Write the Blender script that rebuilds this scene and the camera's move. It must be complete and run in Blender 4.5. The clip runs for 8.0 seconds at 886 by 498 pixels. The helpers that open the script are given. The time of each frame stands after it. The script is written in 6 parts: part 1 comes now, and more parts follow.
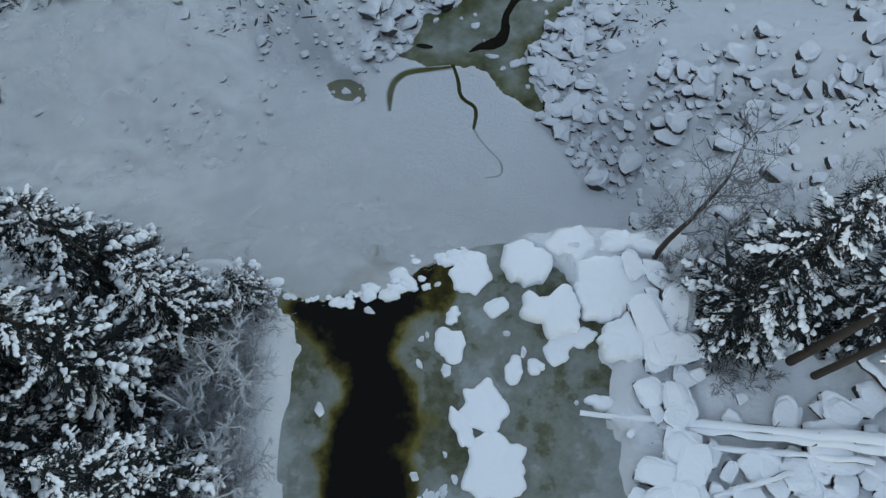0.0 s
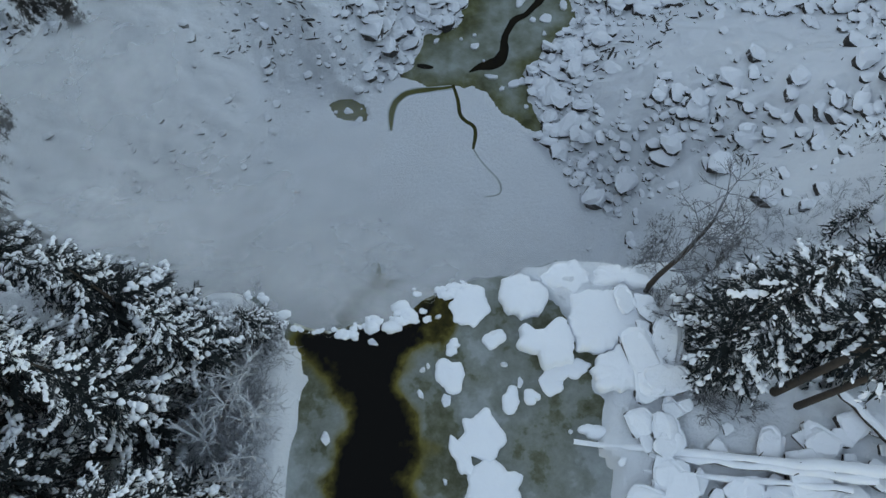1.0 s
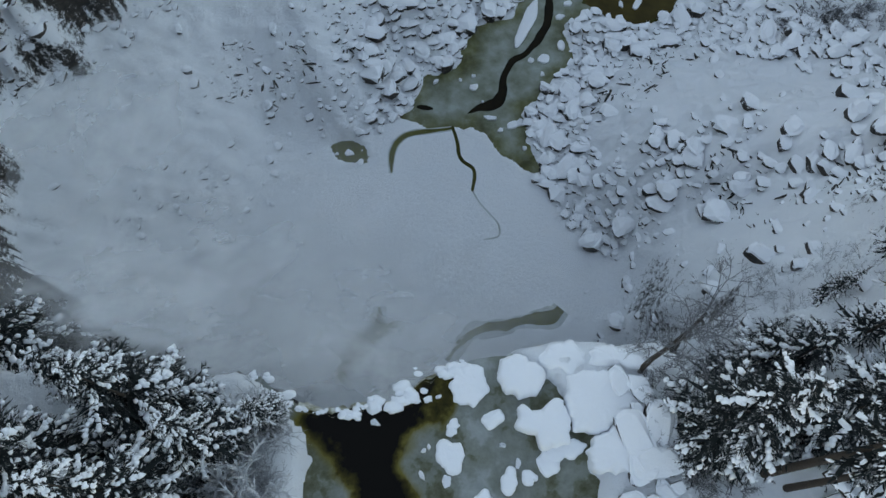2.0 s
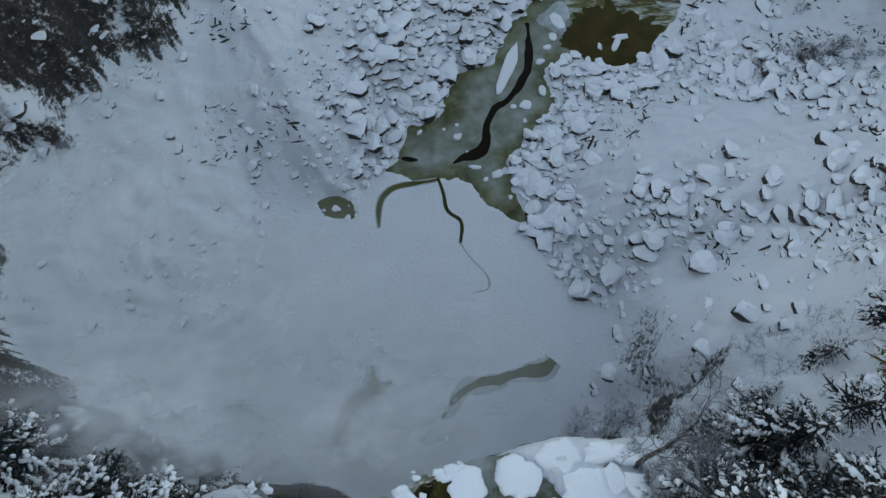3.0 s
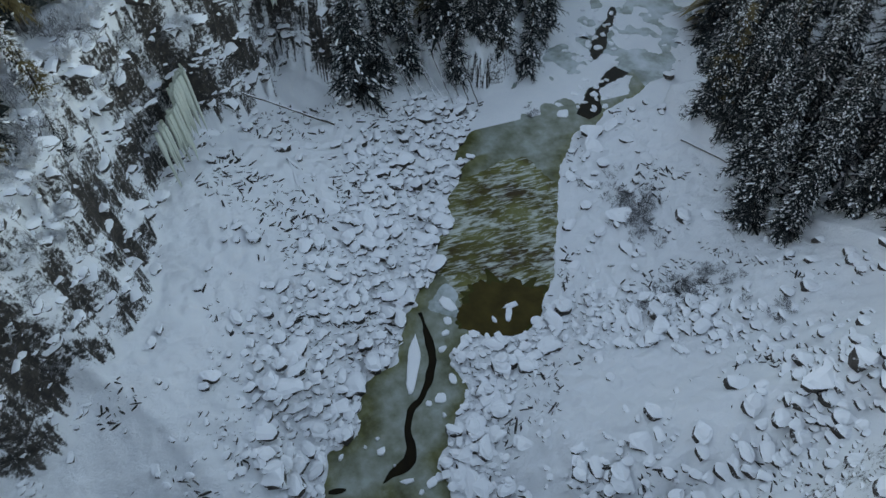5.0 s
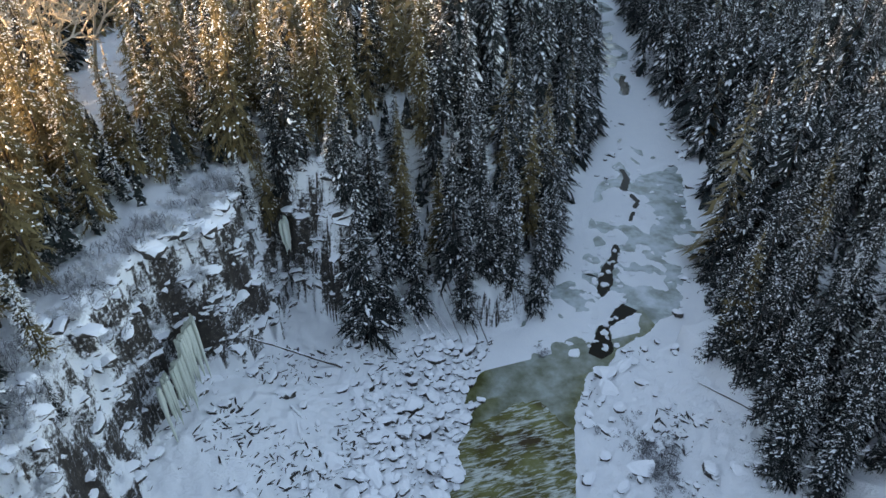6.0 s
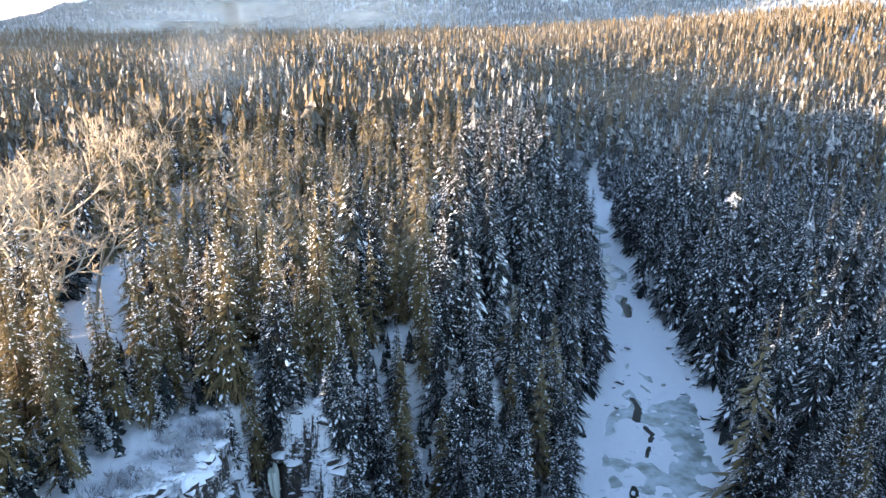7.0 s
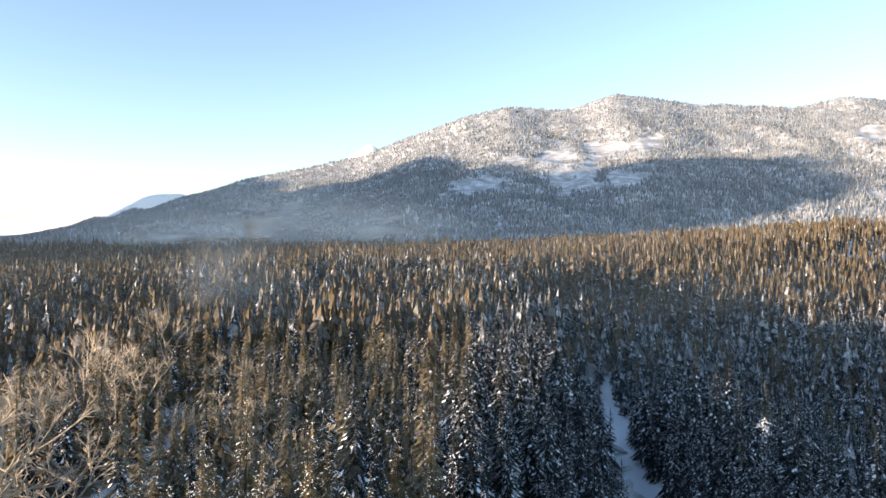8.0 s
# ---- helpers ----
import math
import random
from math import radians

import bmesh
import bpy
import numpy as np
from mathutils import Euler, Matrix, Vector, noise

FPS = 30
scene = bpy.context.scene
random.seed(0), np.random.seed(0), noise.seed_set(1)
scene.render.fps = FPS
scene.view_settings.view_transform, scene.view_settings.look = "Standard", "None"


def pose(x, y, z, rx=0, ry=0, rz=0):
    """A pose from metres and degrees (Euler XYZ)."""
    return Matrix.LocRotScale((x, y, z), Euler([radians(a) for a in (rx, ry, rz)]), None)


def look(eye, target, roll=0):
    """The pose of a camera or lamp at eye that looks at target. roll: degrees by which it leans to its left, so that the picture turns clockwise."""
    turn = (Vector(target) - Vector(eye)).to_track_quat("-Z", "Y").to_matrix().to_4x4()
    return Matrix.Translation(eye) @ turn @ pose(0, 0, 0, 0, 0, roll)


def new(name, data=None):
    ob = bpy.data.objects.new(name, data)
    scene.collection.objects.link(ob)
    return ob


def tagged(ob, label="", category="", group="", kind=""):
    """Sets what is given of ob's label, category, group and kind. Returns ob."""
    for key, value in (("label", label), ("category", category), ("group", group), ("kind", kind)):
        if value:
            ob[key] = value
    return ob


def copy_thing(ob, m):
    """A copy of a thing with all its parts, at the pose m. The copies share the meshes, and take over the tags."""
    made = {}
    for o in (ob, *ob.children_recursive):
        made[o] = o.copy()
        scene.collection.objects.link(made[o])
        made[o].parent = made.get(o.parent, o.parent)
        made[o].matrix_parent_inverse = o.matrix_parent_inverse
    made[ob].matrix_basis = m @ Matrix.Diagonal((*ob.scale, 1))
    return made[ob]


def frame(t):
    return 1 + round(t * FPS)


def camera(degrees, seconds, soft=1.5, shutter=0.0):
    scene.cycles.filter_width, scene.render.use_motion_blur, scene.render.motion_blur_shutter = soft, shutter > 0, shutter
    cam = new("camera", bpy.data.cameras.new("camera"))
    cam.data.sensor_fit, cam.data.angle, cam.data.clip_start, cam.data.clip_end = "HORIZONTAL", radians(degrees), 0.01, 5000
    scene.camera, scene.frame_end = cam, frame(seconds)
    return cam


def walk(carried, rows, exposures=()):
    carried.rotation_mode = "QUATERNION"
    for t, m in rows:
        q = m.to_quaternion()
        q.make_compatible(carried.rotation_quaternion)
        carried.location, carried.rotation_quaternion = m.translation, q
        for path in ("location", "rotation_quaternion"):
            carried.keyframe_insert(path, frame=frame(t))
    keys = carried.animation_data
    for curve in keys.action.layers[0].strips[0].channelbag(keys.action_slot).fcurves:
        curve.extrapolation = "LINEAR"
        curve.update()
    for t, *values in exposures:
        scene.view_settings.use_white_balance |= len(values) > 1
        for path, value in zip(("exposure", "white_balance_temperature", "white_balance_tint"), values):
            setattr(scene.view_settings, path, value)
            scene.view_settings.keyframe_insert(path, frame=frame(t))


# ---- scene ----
cam = camera(65.8, 8.0)
METRES, EYE, TILT, LEAN, TURN = 65.0, 89.0, -68.0, 0.0, 0.0
ROWS = [
    (0.0, 0.0, 0.0, 0.0, 0.0, 0.0, -0.0),
    (0.5, 0.0001, -0.0187, 0.0106, 0.01, 0.04, 0.01),
    (1.0, -0.0, -0.0347, 0.0379, 0.02, 0.08, 0.01),
    (1.5, -0.0003, -0.0489, 0.0801, 0.01, 0.13, 0.0),
    (3.0, -0.0015, -0.0654, 0.2554, -1.02, 0.34, 2.41),
    (3.5, 0.0002, -0.0654, 0.3185, -3.1, 0.37, 7.71),
    (4.0, 0.003, -0.0656, 0.3885, -5.48, 1.34, 13.67),
    (4.5, 0.0068, -0.0658, 0.4603, -6.9, 7.57, 17.24),
    (6.0, 0.0374, -0.0681, 0.6674, -6.78, 32.82, 17.23),
    (6.5, 0.051, -0.0699, 0.7387, -6.88, 41.34, 17.11),
    (7.0, 0.0678, -0.0706, 0.8127, -6.94, 49.77, 17.04),
    (7.5, 0.0874, -0.0683, 0.8919, -7.04, 58.4, 16.95),
    (8.0, 0.108, -0.0637, 0.9703, -6.78, 66.91, 16.42),
]
EXPOSURES = [(0.0, 2.4, 8800, 19), (4.5, 2.3, 8800, 19), (6.0, 2.62, 8100, 21), (6.5, 2.78, 7100, 20), (7.0, 2.85, 6350, 20), (7.5, 2.72, 6000, 18), (8.0, 1.7, 6250, 18)]
walk(cam, [(t, pose(0, 0, EYE, TILT, LEAN, TURN) @ pose(METRES * x, METRES * y, METRES * z, 90 + pitch, roll, yaw)) for t, x, y, z, yaw, pitch, roll in ROWS],
     exposures=EXPOSURES)

# ---- sky and sun ----
SUN_DIR = Vector((-0.99, -0.13, 0.0)).normalized()
SUN_UP = 5.5
world = bpy.data.worlds.new("winter_sky")
scene.world = world
world.use_nodes = True
wn = world.node_tree.nodes
sky = wn.new("ShaderNodeTexSky")
sky.sky_type = "NISHITA"
sky.sun_disc = False
sky.sun_elevation = radians(SUN_UP)
sky.sun_rotation = math.atan2(SUN_DIR.x, SUN_DIR.y)
sky.altitude = 1200
sky.air_density, sky.dust_density, sky.ozone_density = 1.0, 0.5, 1.2
wn["Background"].inputs["Strength"].default_value = 0.15
world.node_tree.links.new(sky.outputs["Color"], wn["Background"].inputs["Color"])

sun_lamp = bpy.data.lights.new("sun", "SUN")
sun_lamp.energy = 4.0
sun_lamp.angle = radians(0.6)
sun_lamp.color = (1.0, 0.77, 0.51)
sun = new("sun", sun_lamp)
sun.matrix_world = look((SUN_DIR * math.cos(radians(SUN_UP)) + Vector((0, 0, math.sin(radians(SUN_UP))))) * 100, (0, 0, 0))


# ---- numeric tools ----
def smooth(v, a, b):
    t = np.clip((v - a) / (b - a), 0, 1)
    return t * t * (3 - 2 * t)


def lattice(ix, iy, seed):
    h = (ix * 374761393 + iy * 668265263 + seed * 974634241) & 0x7FFFFFFF
    h = ((h ^ (h >> 13)) * 1274126177) & 0x7FFFFFFF
    return ((h ^ (h >> 16)) & 0xFFFF) / 65535.0


def vnoise(x, y, size, seed=0):
    """Smooth noise from -1 to 1 with cells of that size."""
    x, y = np.asarray(x, float) / size, np.asarray(y, float) / size
    ix, iy = np.floor(x).astype(np.int64), np.floor(y).astype(np.int64)
    fx, fy = x - ix, y - iy
    fx, fy = fx * fx * (3 - 2 * fx), fy * fy * (3 - 2 * fy)
    a, b = lattice(ix, iy, seed), lattice(ix + 1, iy, seed)
    c, d = lattice(ix, iy + 1, seed), lattice(ix + 1, iy + 1, seed)
    return 2 * ((a * (1 - fx) + b * fx) * (1 - fy) + (c * (1 - fx) + d * fx) * fy) - 1


def fbm(x, y, size, octaves=4, seed=0):
    out, amp = 0.0, 1.0
    for k in range(octaves):
        out = out + amp * vnoise(x, y, size, seed + 31 * k)
        size, amp = size / 2.03, amp / 2
    return out


def line_gap(x, y, pts):
    """Distance to a line of (x, y, half width), less the half width."""
    best = np.full(np.shape(x), 1e9)
    for (ax, ay, aw), (bx, by, bw) in zip(pts[:-1], pts[1:]):
        dx, dy = bx - ax, by - ay
        t = np.clip(((x - ax) * dx + (y - ay) * dy) / (dx * dx + dy * dy), 0, 1)
        best = np.minimum(best, np.hypot(x - ax - t * dx, y - ay - t * dy) - (aw + t * (bw - aw)))
    return best


def inside(x, y, poly):
    hit = np.zeros(np.shape(x), bool)
    for (ax, ay), (bx, by) in zip(poly, poly[1:] + poly[:1]):
        cross = (ay > y) != (by > y)
        hit ^= cross & (x < (bx - ax) * (y - ay) / (by - ay + 1e-12) + ax)
    return hit


def poly_gap(x, y, poly):
    """Distance to a closed outline, positive inside."""
    d = line_gap(x, y, [(px, py, 0) for px, py in poly + poly[:1]])
    return np.where(inside(x, y, poly), d, -d)


# ---- the lie of the land ----
POOL = [(-22, 61.4), (-13, 59.5), (-11, 61), (-10.5, 65), (-7, 68.2), (9, 66), (12, 58), (16, 55), (18, 51.7), (21.5, 45.6), (20.6, 38.6), (18.7, 33.8), (20, 28.7), (18, 20),
        (-6, 14), (-24, 20), (-27, 30), (-28, 42), (-26, 53)]
LEFT_BANK = [(-6.7, 69.2), (-4.9, 70.8), (-4.0, 73.8), (-2.9, 77.3), (-1.0, 77.4), (1.8, 78.5), (3.6, 80.7), (3.2, 82.4), (4.4, 82.9), (5.4, 87.3),
             (8.2, 88.8), (12.3, 89.9), (14.1, 93.7), (16.7, 98.8), (19.0, 101.1), (20.7, 103.6), (23.6, 104.3), (25.8, 106.8), (26.5, 110.4),
             (28.8, 114.4), (32.3, 116.2), (32.6, 119.6), (33.0, 123.2), (36.6, 127.2), (39.5, 131.9), (43.8, 134.4), (49.1, 139.4), (53.9, 146.2)]
RIGHT_BANK = [(72.8, 139.7), (64.8, 130.6), (59.0, 123.4), (52.5, 110.4), (47.6, 101.1), (44.6, 96.3), (42.0, 94.1), (39.8, 90.3), (36.3, 88.5),
              (33.3, 87.9), (31.0, 89.2), (28.5, 89.8), (27.7, 91.9), (22.6, 88.7), (21.5, 88.0), (21.3, 83.1), (22.4, 81.3), (21.1, 79.4), (18.6, 77.5),
              (17.7, 75.5), (15.4, 72.4), (13.0, 69.8), (13.6, 66.4), (13.5, 64.4), (14.8, 61.6), (16.1, 59.1), (14.6, 58.3), (11.8, 60.0), (9.6, 61.9),
              (8.1, 64.0), (6.7, 66.1), (4.8, 67.5), (3.6, 66.9), (1.7, 67.1), (-2.1, 66.8), (-3.6, 67.8)]
STREAM = [(3.2, 75.5, 7.0), (8, 78, 8.8), (14, 85, 7.5), (21, 93, 7.5), (31, 99, 9), (39, 109, 11.5),
          (48, 126, 13), (57, 137, 12.5), (72, 150, 13), (92, 160, 16.5), (113, 184, 17), (122, 200, 15.5), (143, 230, 13),
          (158, 255, 11), (164, 284, 9), (187, 330, 9), (198, 354, 7.5), (222, 400, 7), (250, 475, 6)]
LEADS = [[(126, 218, 0.2), (124, 211, 0.5), (119, 205, 0.7), (119.5, 197, 0.8), (114, 191, 0.5), (111, 187.6, 0.9)], [(101, 179, 0.2), (97, 172, 1.1), (92, 168, 0.7), (89, 163, 1.5), (84, 158, 0.5)],
         [(89, 152, 2.0), (84, 149, 1.6), (79, 146.5, 0.8), (75, 140.5, 2.2), (72, 138.5, 1.0)], [(163, 276, 0.8), (168, 287, 1.6), (174, 297, 0.8)]]
FOOT = [(-15, 20.4), (-11, 17.9), (-7, 17.5), (-4, 18.3), (-1.6, 20), (2.7, 21.6), (9, 22.8), (15, 22.6), (25, 26), (31, 33), (40, 35),
        (55, 37), (78, 50), (92, 70), (88, 92), (87, 118), (104, 148), (140, 190), (168, 250), (190, 316), (233, 398),
        (262, 472), (240, 478), (212, 396), (165, 306), (143, 272), (120, 232), (97, 200), (82, 170), (68, 158), (52, 153), (38, 160), (20, 156), (8, 166), (2, 152),
        (-12, 142), (-21, 124), (-24, 103), (-35, 86), (-45, 74), (-58, 58), (-52, 38), (-34, 24)]
UPPER = [(3, -120, 13), (1, -40, 12), (1, 0, 11.5), (0.5, 10, 11.3), (-3, 17, 9)]
ARC = [(-8.1, 58.6, 0.10), (-8.2, 60.2, 0.35), (-8.2, 61.7, 0.42), (-7.8, 63.7, 0.45), (-6.4, 65.4, 0.45), (-4.8, 66.0, 0.42), (-2.2, 66.3, 0.4), (0.3, 66.6, 0.28), (1.7, 66.9, 0.15)]
CRACK = [(1.5, 67.2, 0.25), (2.1, 65.4, 0.30), (2.5, 63.4, 0.30), (2.5, 61.7, 0.28), (3.4, 60.4, 0.30), (5.0, 59.6, 0.30), (5.1, 57.7, 0.30), (4.6, 55.4, 0.22)]
SEAM = [(4.6, 55.6, 0.16), (5.6, 53.5, 0.15), (7.2, 51.5, 0.14), (8.5, 50.0, 0.14), (8.8, 48.5, 0.14), (8.6, 47.4, 0.1), (6.2, 47.2, 0.06)]
HOOK = [(17.1, 36.3, 0.9), (15.9, 35.0, 1.1), (12.1, 34.4, 0.7), (7.8, 33.6, 0.65), (4.4, 33.0, 0.6), (2.4, 31.3, 0.55), (0.6, 28.5, 0.5)]
FORK = [(-14.5, 25.5, 0.5), (-13.4, 29.0, 0.8), (-12.0, 31.8, 0.9), (-10.6, 32.0, 1.0), (-9.0, 33.2, 0.9), (-9.3, 36.6, 0.2)]
FORK_ARM = [(-10.4, 31.6, 0.7), (-8.6, 33.2, 0.7), (-6.4, 33.8, 0.25)]
CLEARING = [(-30, 205, 10), (-31, 228, 12), (-24, 254, 12), (-16, 294, 9), (-8, 335, 7)]


HOLE = [(-18.3, 63.5), (-16.8, 64.8), (-14.3, 64.7), (-12.6, 63.6), (-12.0, 62.0), (-11.4, 60.9), (-13.9, 60.4), (-16.8, 61.2)]


def shore(x, y):
    """How far a place lies from the water's edge, and how far out in the open stream it is."""
    line = line_gap(x, y, STREAM)
    wet = np.full(np.shape(x), -99.0)
    near = (y < 150) & (y > 50) & (x > -30) & (x < 90)
    wet[near] = poly_gap(x[near], y[near], LEFT_BANK + RIGHT_BANK)
    wet = np.where(y > 134, np.maximum(-line, wet), wet)
    pool = np.full(np.shape(x), -99.0)
    low = (y < 90) & (y > -5) & (x > -75) & (x < 75)
    pool[low] = poly_gap(x[low], y[low], POOL)
    return -np.maximum(wet, pool), wet


def plateau(x, y):
    """Height of the wooded upland."""
    r = np.hypot(x - 20, y - 60)
    aside, ahead = (x - 7) * 0.952 - (y - 57) * 0.305, (x - 7) * 0.305 + (y - 57) * 0.952
    west = smooth(-x, 36, 115) * (1 - smooth(y, 420, 700)) * smooth(y, 110, 190)
    reach = np.hypot(np.maximum(ahead, 0), np.maximum(aside, 0))
    rise = 0.044 * np.clip(reach - 260 - 260 * west, 0, 1400) + 0.05 * np.clip(aside - 60, 0, 700) * smooth(ahead, 760, 1250)
    rise = rise - 23 * west - 0.03 * np.clip(-aside - 60, 0, 900) * smooth(ahead, 250, 450) * (1 - smooth(ahead, 1200, 1900))
    rise = rise + 5 * fbm(x, y, 240, 2, 7) * smooth(r, 350, 700)
    dip = -64 * smooth(x - 0.30 * (y - 200), 55, 340) * smooth(y, 75, 155) * (1 - smooth(y, 650, 1000))
    dip = dip - 18 * np.exp(-((x - 60) / 110) ** 2 - ((y - 600) / 90) ** 2)
    return 43.6 + rise + dip + 1.2 * fbm(x, y, 45, 3, 5) * smooth(r, 40, 120)


def height(x, y):
    x, y = np.asarray(x, float), np.asarray(y, float)
    core = (x > -90) & (x < 420) & (y > -130) & (y < 760)
    z = plateau(x, y)
    if not core.any():
        return z
    cx, cy = x[core], y[core]
    up = z[core]
    jag = 1.6 * vnoise(cx, cy, 5.5, 11) + 0.9 * vnoise(cx, cy, 2.2, 12)
    s = poly_gap(cx, cy, FOOT)
    gentle = np.maximum(smooth(cy, 148, 180) * smooth(cx, 18, 34), smooth(cx, 76, 98) * smooth(cy, 46, 64))
    lip = smooth(cx, -22, -15) * (1 - smooth(cx, 16, 22)) * (cy < 30)
    jag = jag * (1 - 0.8 * lip)
    wall = 6 + 36 * gentle - 3.4 * lip + 11 * smooth(cx, 17, 27) * (1 - smooth(cy, 60, 75))
    water, wet = shore(cx, cy)
    water = water + (2.0 * vnoise(cx, cy, 11, 19) + 0.8 * vnoise(cx, cy, 4, 20)) * smooth(water, 0.5, 5)
    right = smooth((cx - 5) * 0.8 - (cy - 62) * 0.75, -6, 8)
    slope = (1 - right) * (0.62 - 0.22 * smooth(cy, 80, 120) - 0.12 * smooth(cy, 120, 150)) \
        + right * (0.66 - 0.32 * smooth(cy, 52, 72) - 0.22 * smooth(cy, 72, 95))
    run = np.clip(water - 1.0, 0, 60)
    floor = np.minimum((slope + right * 0.75 * (1 - smooth(cy, 34, 50))) * run, 21 + 16 * right) * smooth(run, -1, 9)
    lumpy = smooth(run, 0, 6) * (1 - gentle * 0.7)
    floor = floor + lumpy * (0.8 * np.abs(vnoise(cx, cy, 2.6, 21)) + 0.45 * np.abs(vnoise(cx, cy, 1.3, 22)) + 0.5 * vnoise(cx, cy, 9, 23))
    # open stream and cracks in the ice
    wet = wet + (0.35 + 0.35 * smooth(cy, 130, 150)) * vnoise(cx, cy, 2.4, 31) + 0.3 * vnoise(cx, cy, 1.1, 32)
    far = smooth(cy, 132, 150)
    dip = smooth(wet, -0.35, 0.45) * (1 - far)
    patch = smooth(vnoise(cx, cy, 16, 33) + 0.7 * fbm(cx, cy, 6, 3, 34), 0.0, 0.5) * smooth(wet, 0, 2.5) * far
    floor = floor - 0.75 * dip - 0.45 * patch
    for line in LEADS:
        floor = floor - 0.7 * smooth(-line_gap(cx, cy, line) + 0.7 * fbm(cx, cy, 3.5, 2, 36), -0.35, 0.25) * (water < 6)
    hole = poly_gap(cx, cy, HOLE)
    floor = floor * smooth(-hole, 0, 1.5) - 0.7 * smooth(hole + 0.3 * vnoise(cx, cy, 1.4, 35), -0.2, 0.4)
    t = np.clip((-s + jag * (1 - gentle)) / wall, 0, 1)
    step = np.round(t * 4 + 0.35 * vnoise(cx, cy, 7, 13)) / 4
    t = np.clip(np.where(gentle > 0.5, t * t * (3 - 2 * t), 0.55 * step + 0.45 * t), 0, 1)
    # the river above the fall, between snowy banks
    bed = -line_gap(cx, cy, UPPER) + 1.9 * vnoise(cx, cy, 4.5, 41) + 1.0 * vnoise(cx, cy, 1.6, 42)
    up = up + (1 - smooth(bed, -1.5, 0.2)) * 0.5 * np.abs(vnoise(cx, cy, 3, 43)) - 1.9 * smooth(bed, -0.2, 0.9)
    z[core] = floor * (1 - t) + up * t
    return z


def ground_at(x, y):
    return float(height(np.array([x]), np.array([y]))[0])


# ---- materials ----
def material(name):
    m = bpy.data.materials.new(name)
    m.use_nodes = True
    nt = m.node_tree
    return m, nt, nt.nodes["Principled BSDF"]


def node(nt, kind, **values):
    n = nt.nodes.new(kind)
    for k, v in values.items():
        n.inputs[k.replace("_", " ")].default_value = v
    return n


def noise_node(nt, scale, detail=4.0, rough=0.6, coord="Object"):
    c = nt.nodes.new("ShaderNodeTexCoord")
    n = node(nt, "ShaderNodeTexNoise", Scale=scale, Detail=detail, Roughness=rough)
    nt.links.new(c.outputs[coord], n.inputs["Vector"])
    return n.outputs["Fac"]


def ramp(nt, fac, stops):
    r = nt.nodes.new("ShaderNodeValToRGB")
    while len(r.color_ramp.elements) < len(stops):
        r.color_ramp.elements.new(0.5)
    for e, (p, c) in zip(r.color_ramp.elements, stops):
        e.position = p
        e.color = (*c, 1) if len(c) == 3 else c
    nt.links.new(fac, r.inputs["Fac"])
    return r.outputs["Color"]


def mix(nt, fac, a, b):
    m = nt.nodes.new("ShaderNodeMix")
    m.data_type = "RGBA"
    for sock, v in ((m.inputs[0], fac), (m.inputs[6], a), (m.inputs[7], b)):
        if isinstance(v, (tuple, float, int)):
            sock.default_value = (*v, 1) if isinstance(v, tuple) else v
        else:
            nt.links.new(v, sock)
    return m.outputs[2]


def maths(nt, op, a, b=0.0, clamp=False):
    m = nt.nodes.new("ShaderNodeMath")
    m.operation, m.use_clamp = op, clamp
    for sock, v in zip(m.inputs, (a, b)):
        if isinstance(v, (float, int)):
            sock.default_value = v
        else:
            nt.links.new(v, sock)
    return m.outputs[0]


def bump(nt, bsdf, fac, strength, distance):
    b = node(nt, "ShaderNodeBump", Strength=strength, Distance=distance)
    nt.links.new(fac, b.inputs["Height"])
    nt.links.new(b.outputs["Normal"], bsdf.inputs["Normal"])


def upness(nt):
    """How far a face looks up, from the mesh's own normal."""
    g = nt.nodes.new("ShaderNodeNewGeometry")
    sp = nt.nodes.new("ShaderNodeSeparateXYZ")
    nt.links.new(g.outputs["Normal"], sp.inputs[0])
    return sp.outputs["Z"]


SNOW = (0.86, 0.89, 0.93)


def snow_material():
    m, nt, b = material("snow")
    col = mix(nt, noise_node(nt, 0.35, 5), (0.84, 0.87, 0.92), (0.92, 0.94, 0.96))
    nt.links.new(col, b.inputs["Base Color"])
    b.inputs["Roughness"].default_value = 0.75
    b.inputs["Specular IOR Level"].default_value = 0.25
    bump(nt, b, noise_node(nt, 2.2, 6, 0.65), 0.35, 0.3)
    return m


def rock_colour(nt):
    return ramp(nt, noise_node(nt, 0.9, 7, 0.7), [(0.3, (0.020, 0.018, 0.017)), (0.55, (0.055, 0.047, 0.042)), (0.75, (0.13, 0.115, 0.10))])


def ground_material():
    """Snow lying on rock: bare rock only on the steep faces."""
    m, nt, b = material("snowy_ground")
    snow = mix(nt, noise_node(nt, 0.3, 5), (0.82, 0.86, 0.91), (0.92, 0.94, 0.96))
    lie = maths(nt, "ADD", upness(nt), maths(nt, "MULTIPLY", maths(nt, "SUBTRACT", noise_node(nt, 1.3, 8, 0.8), 0.5), 1.0))
    cover = ramp(nt, lie, [(0.24, (0, 0, 0)), (0.36, (1, 1, 1))])
    nt.links.new(mix(nt, cover, rock_colour(nt), snow), b.inputs["Base Color"])
    b.inputs["Roughness"].default_value = 0.8
    b.inputs["Specular IOR Level"].default_value = 0.25
    bump(nt, b, noise_node(nt, 1.5, 8, 0.74), 0.85, 0.5)
    return m


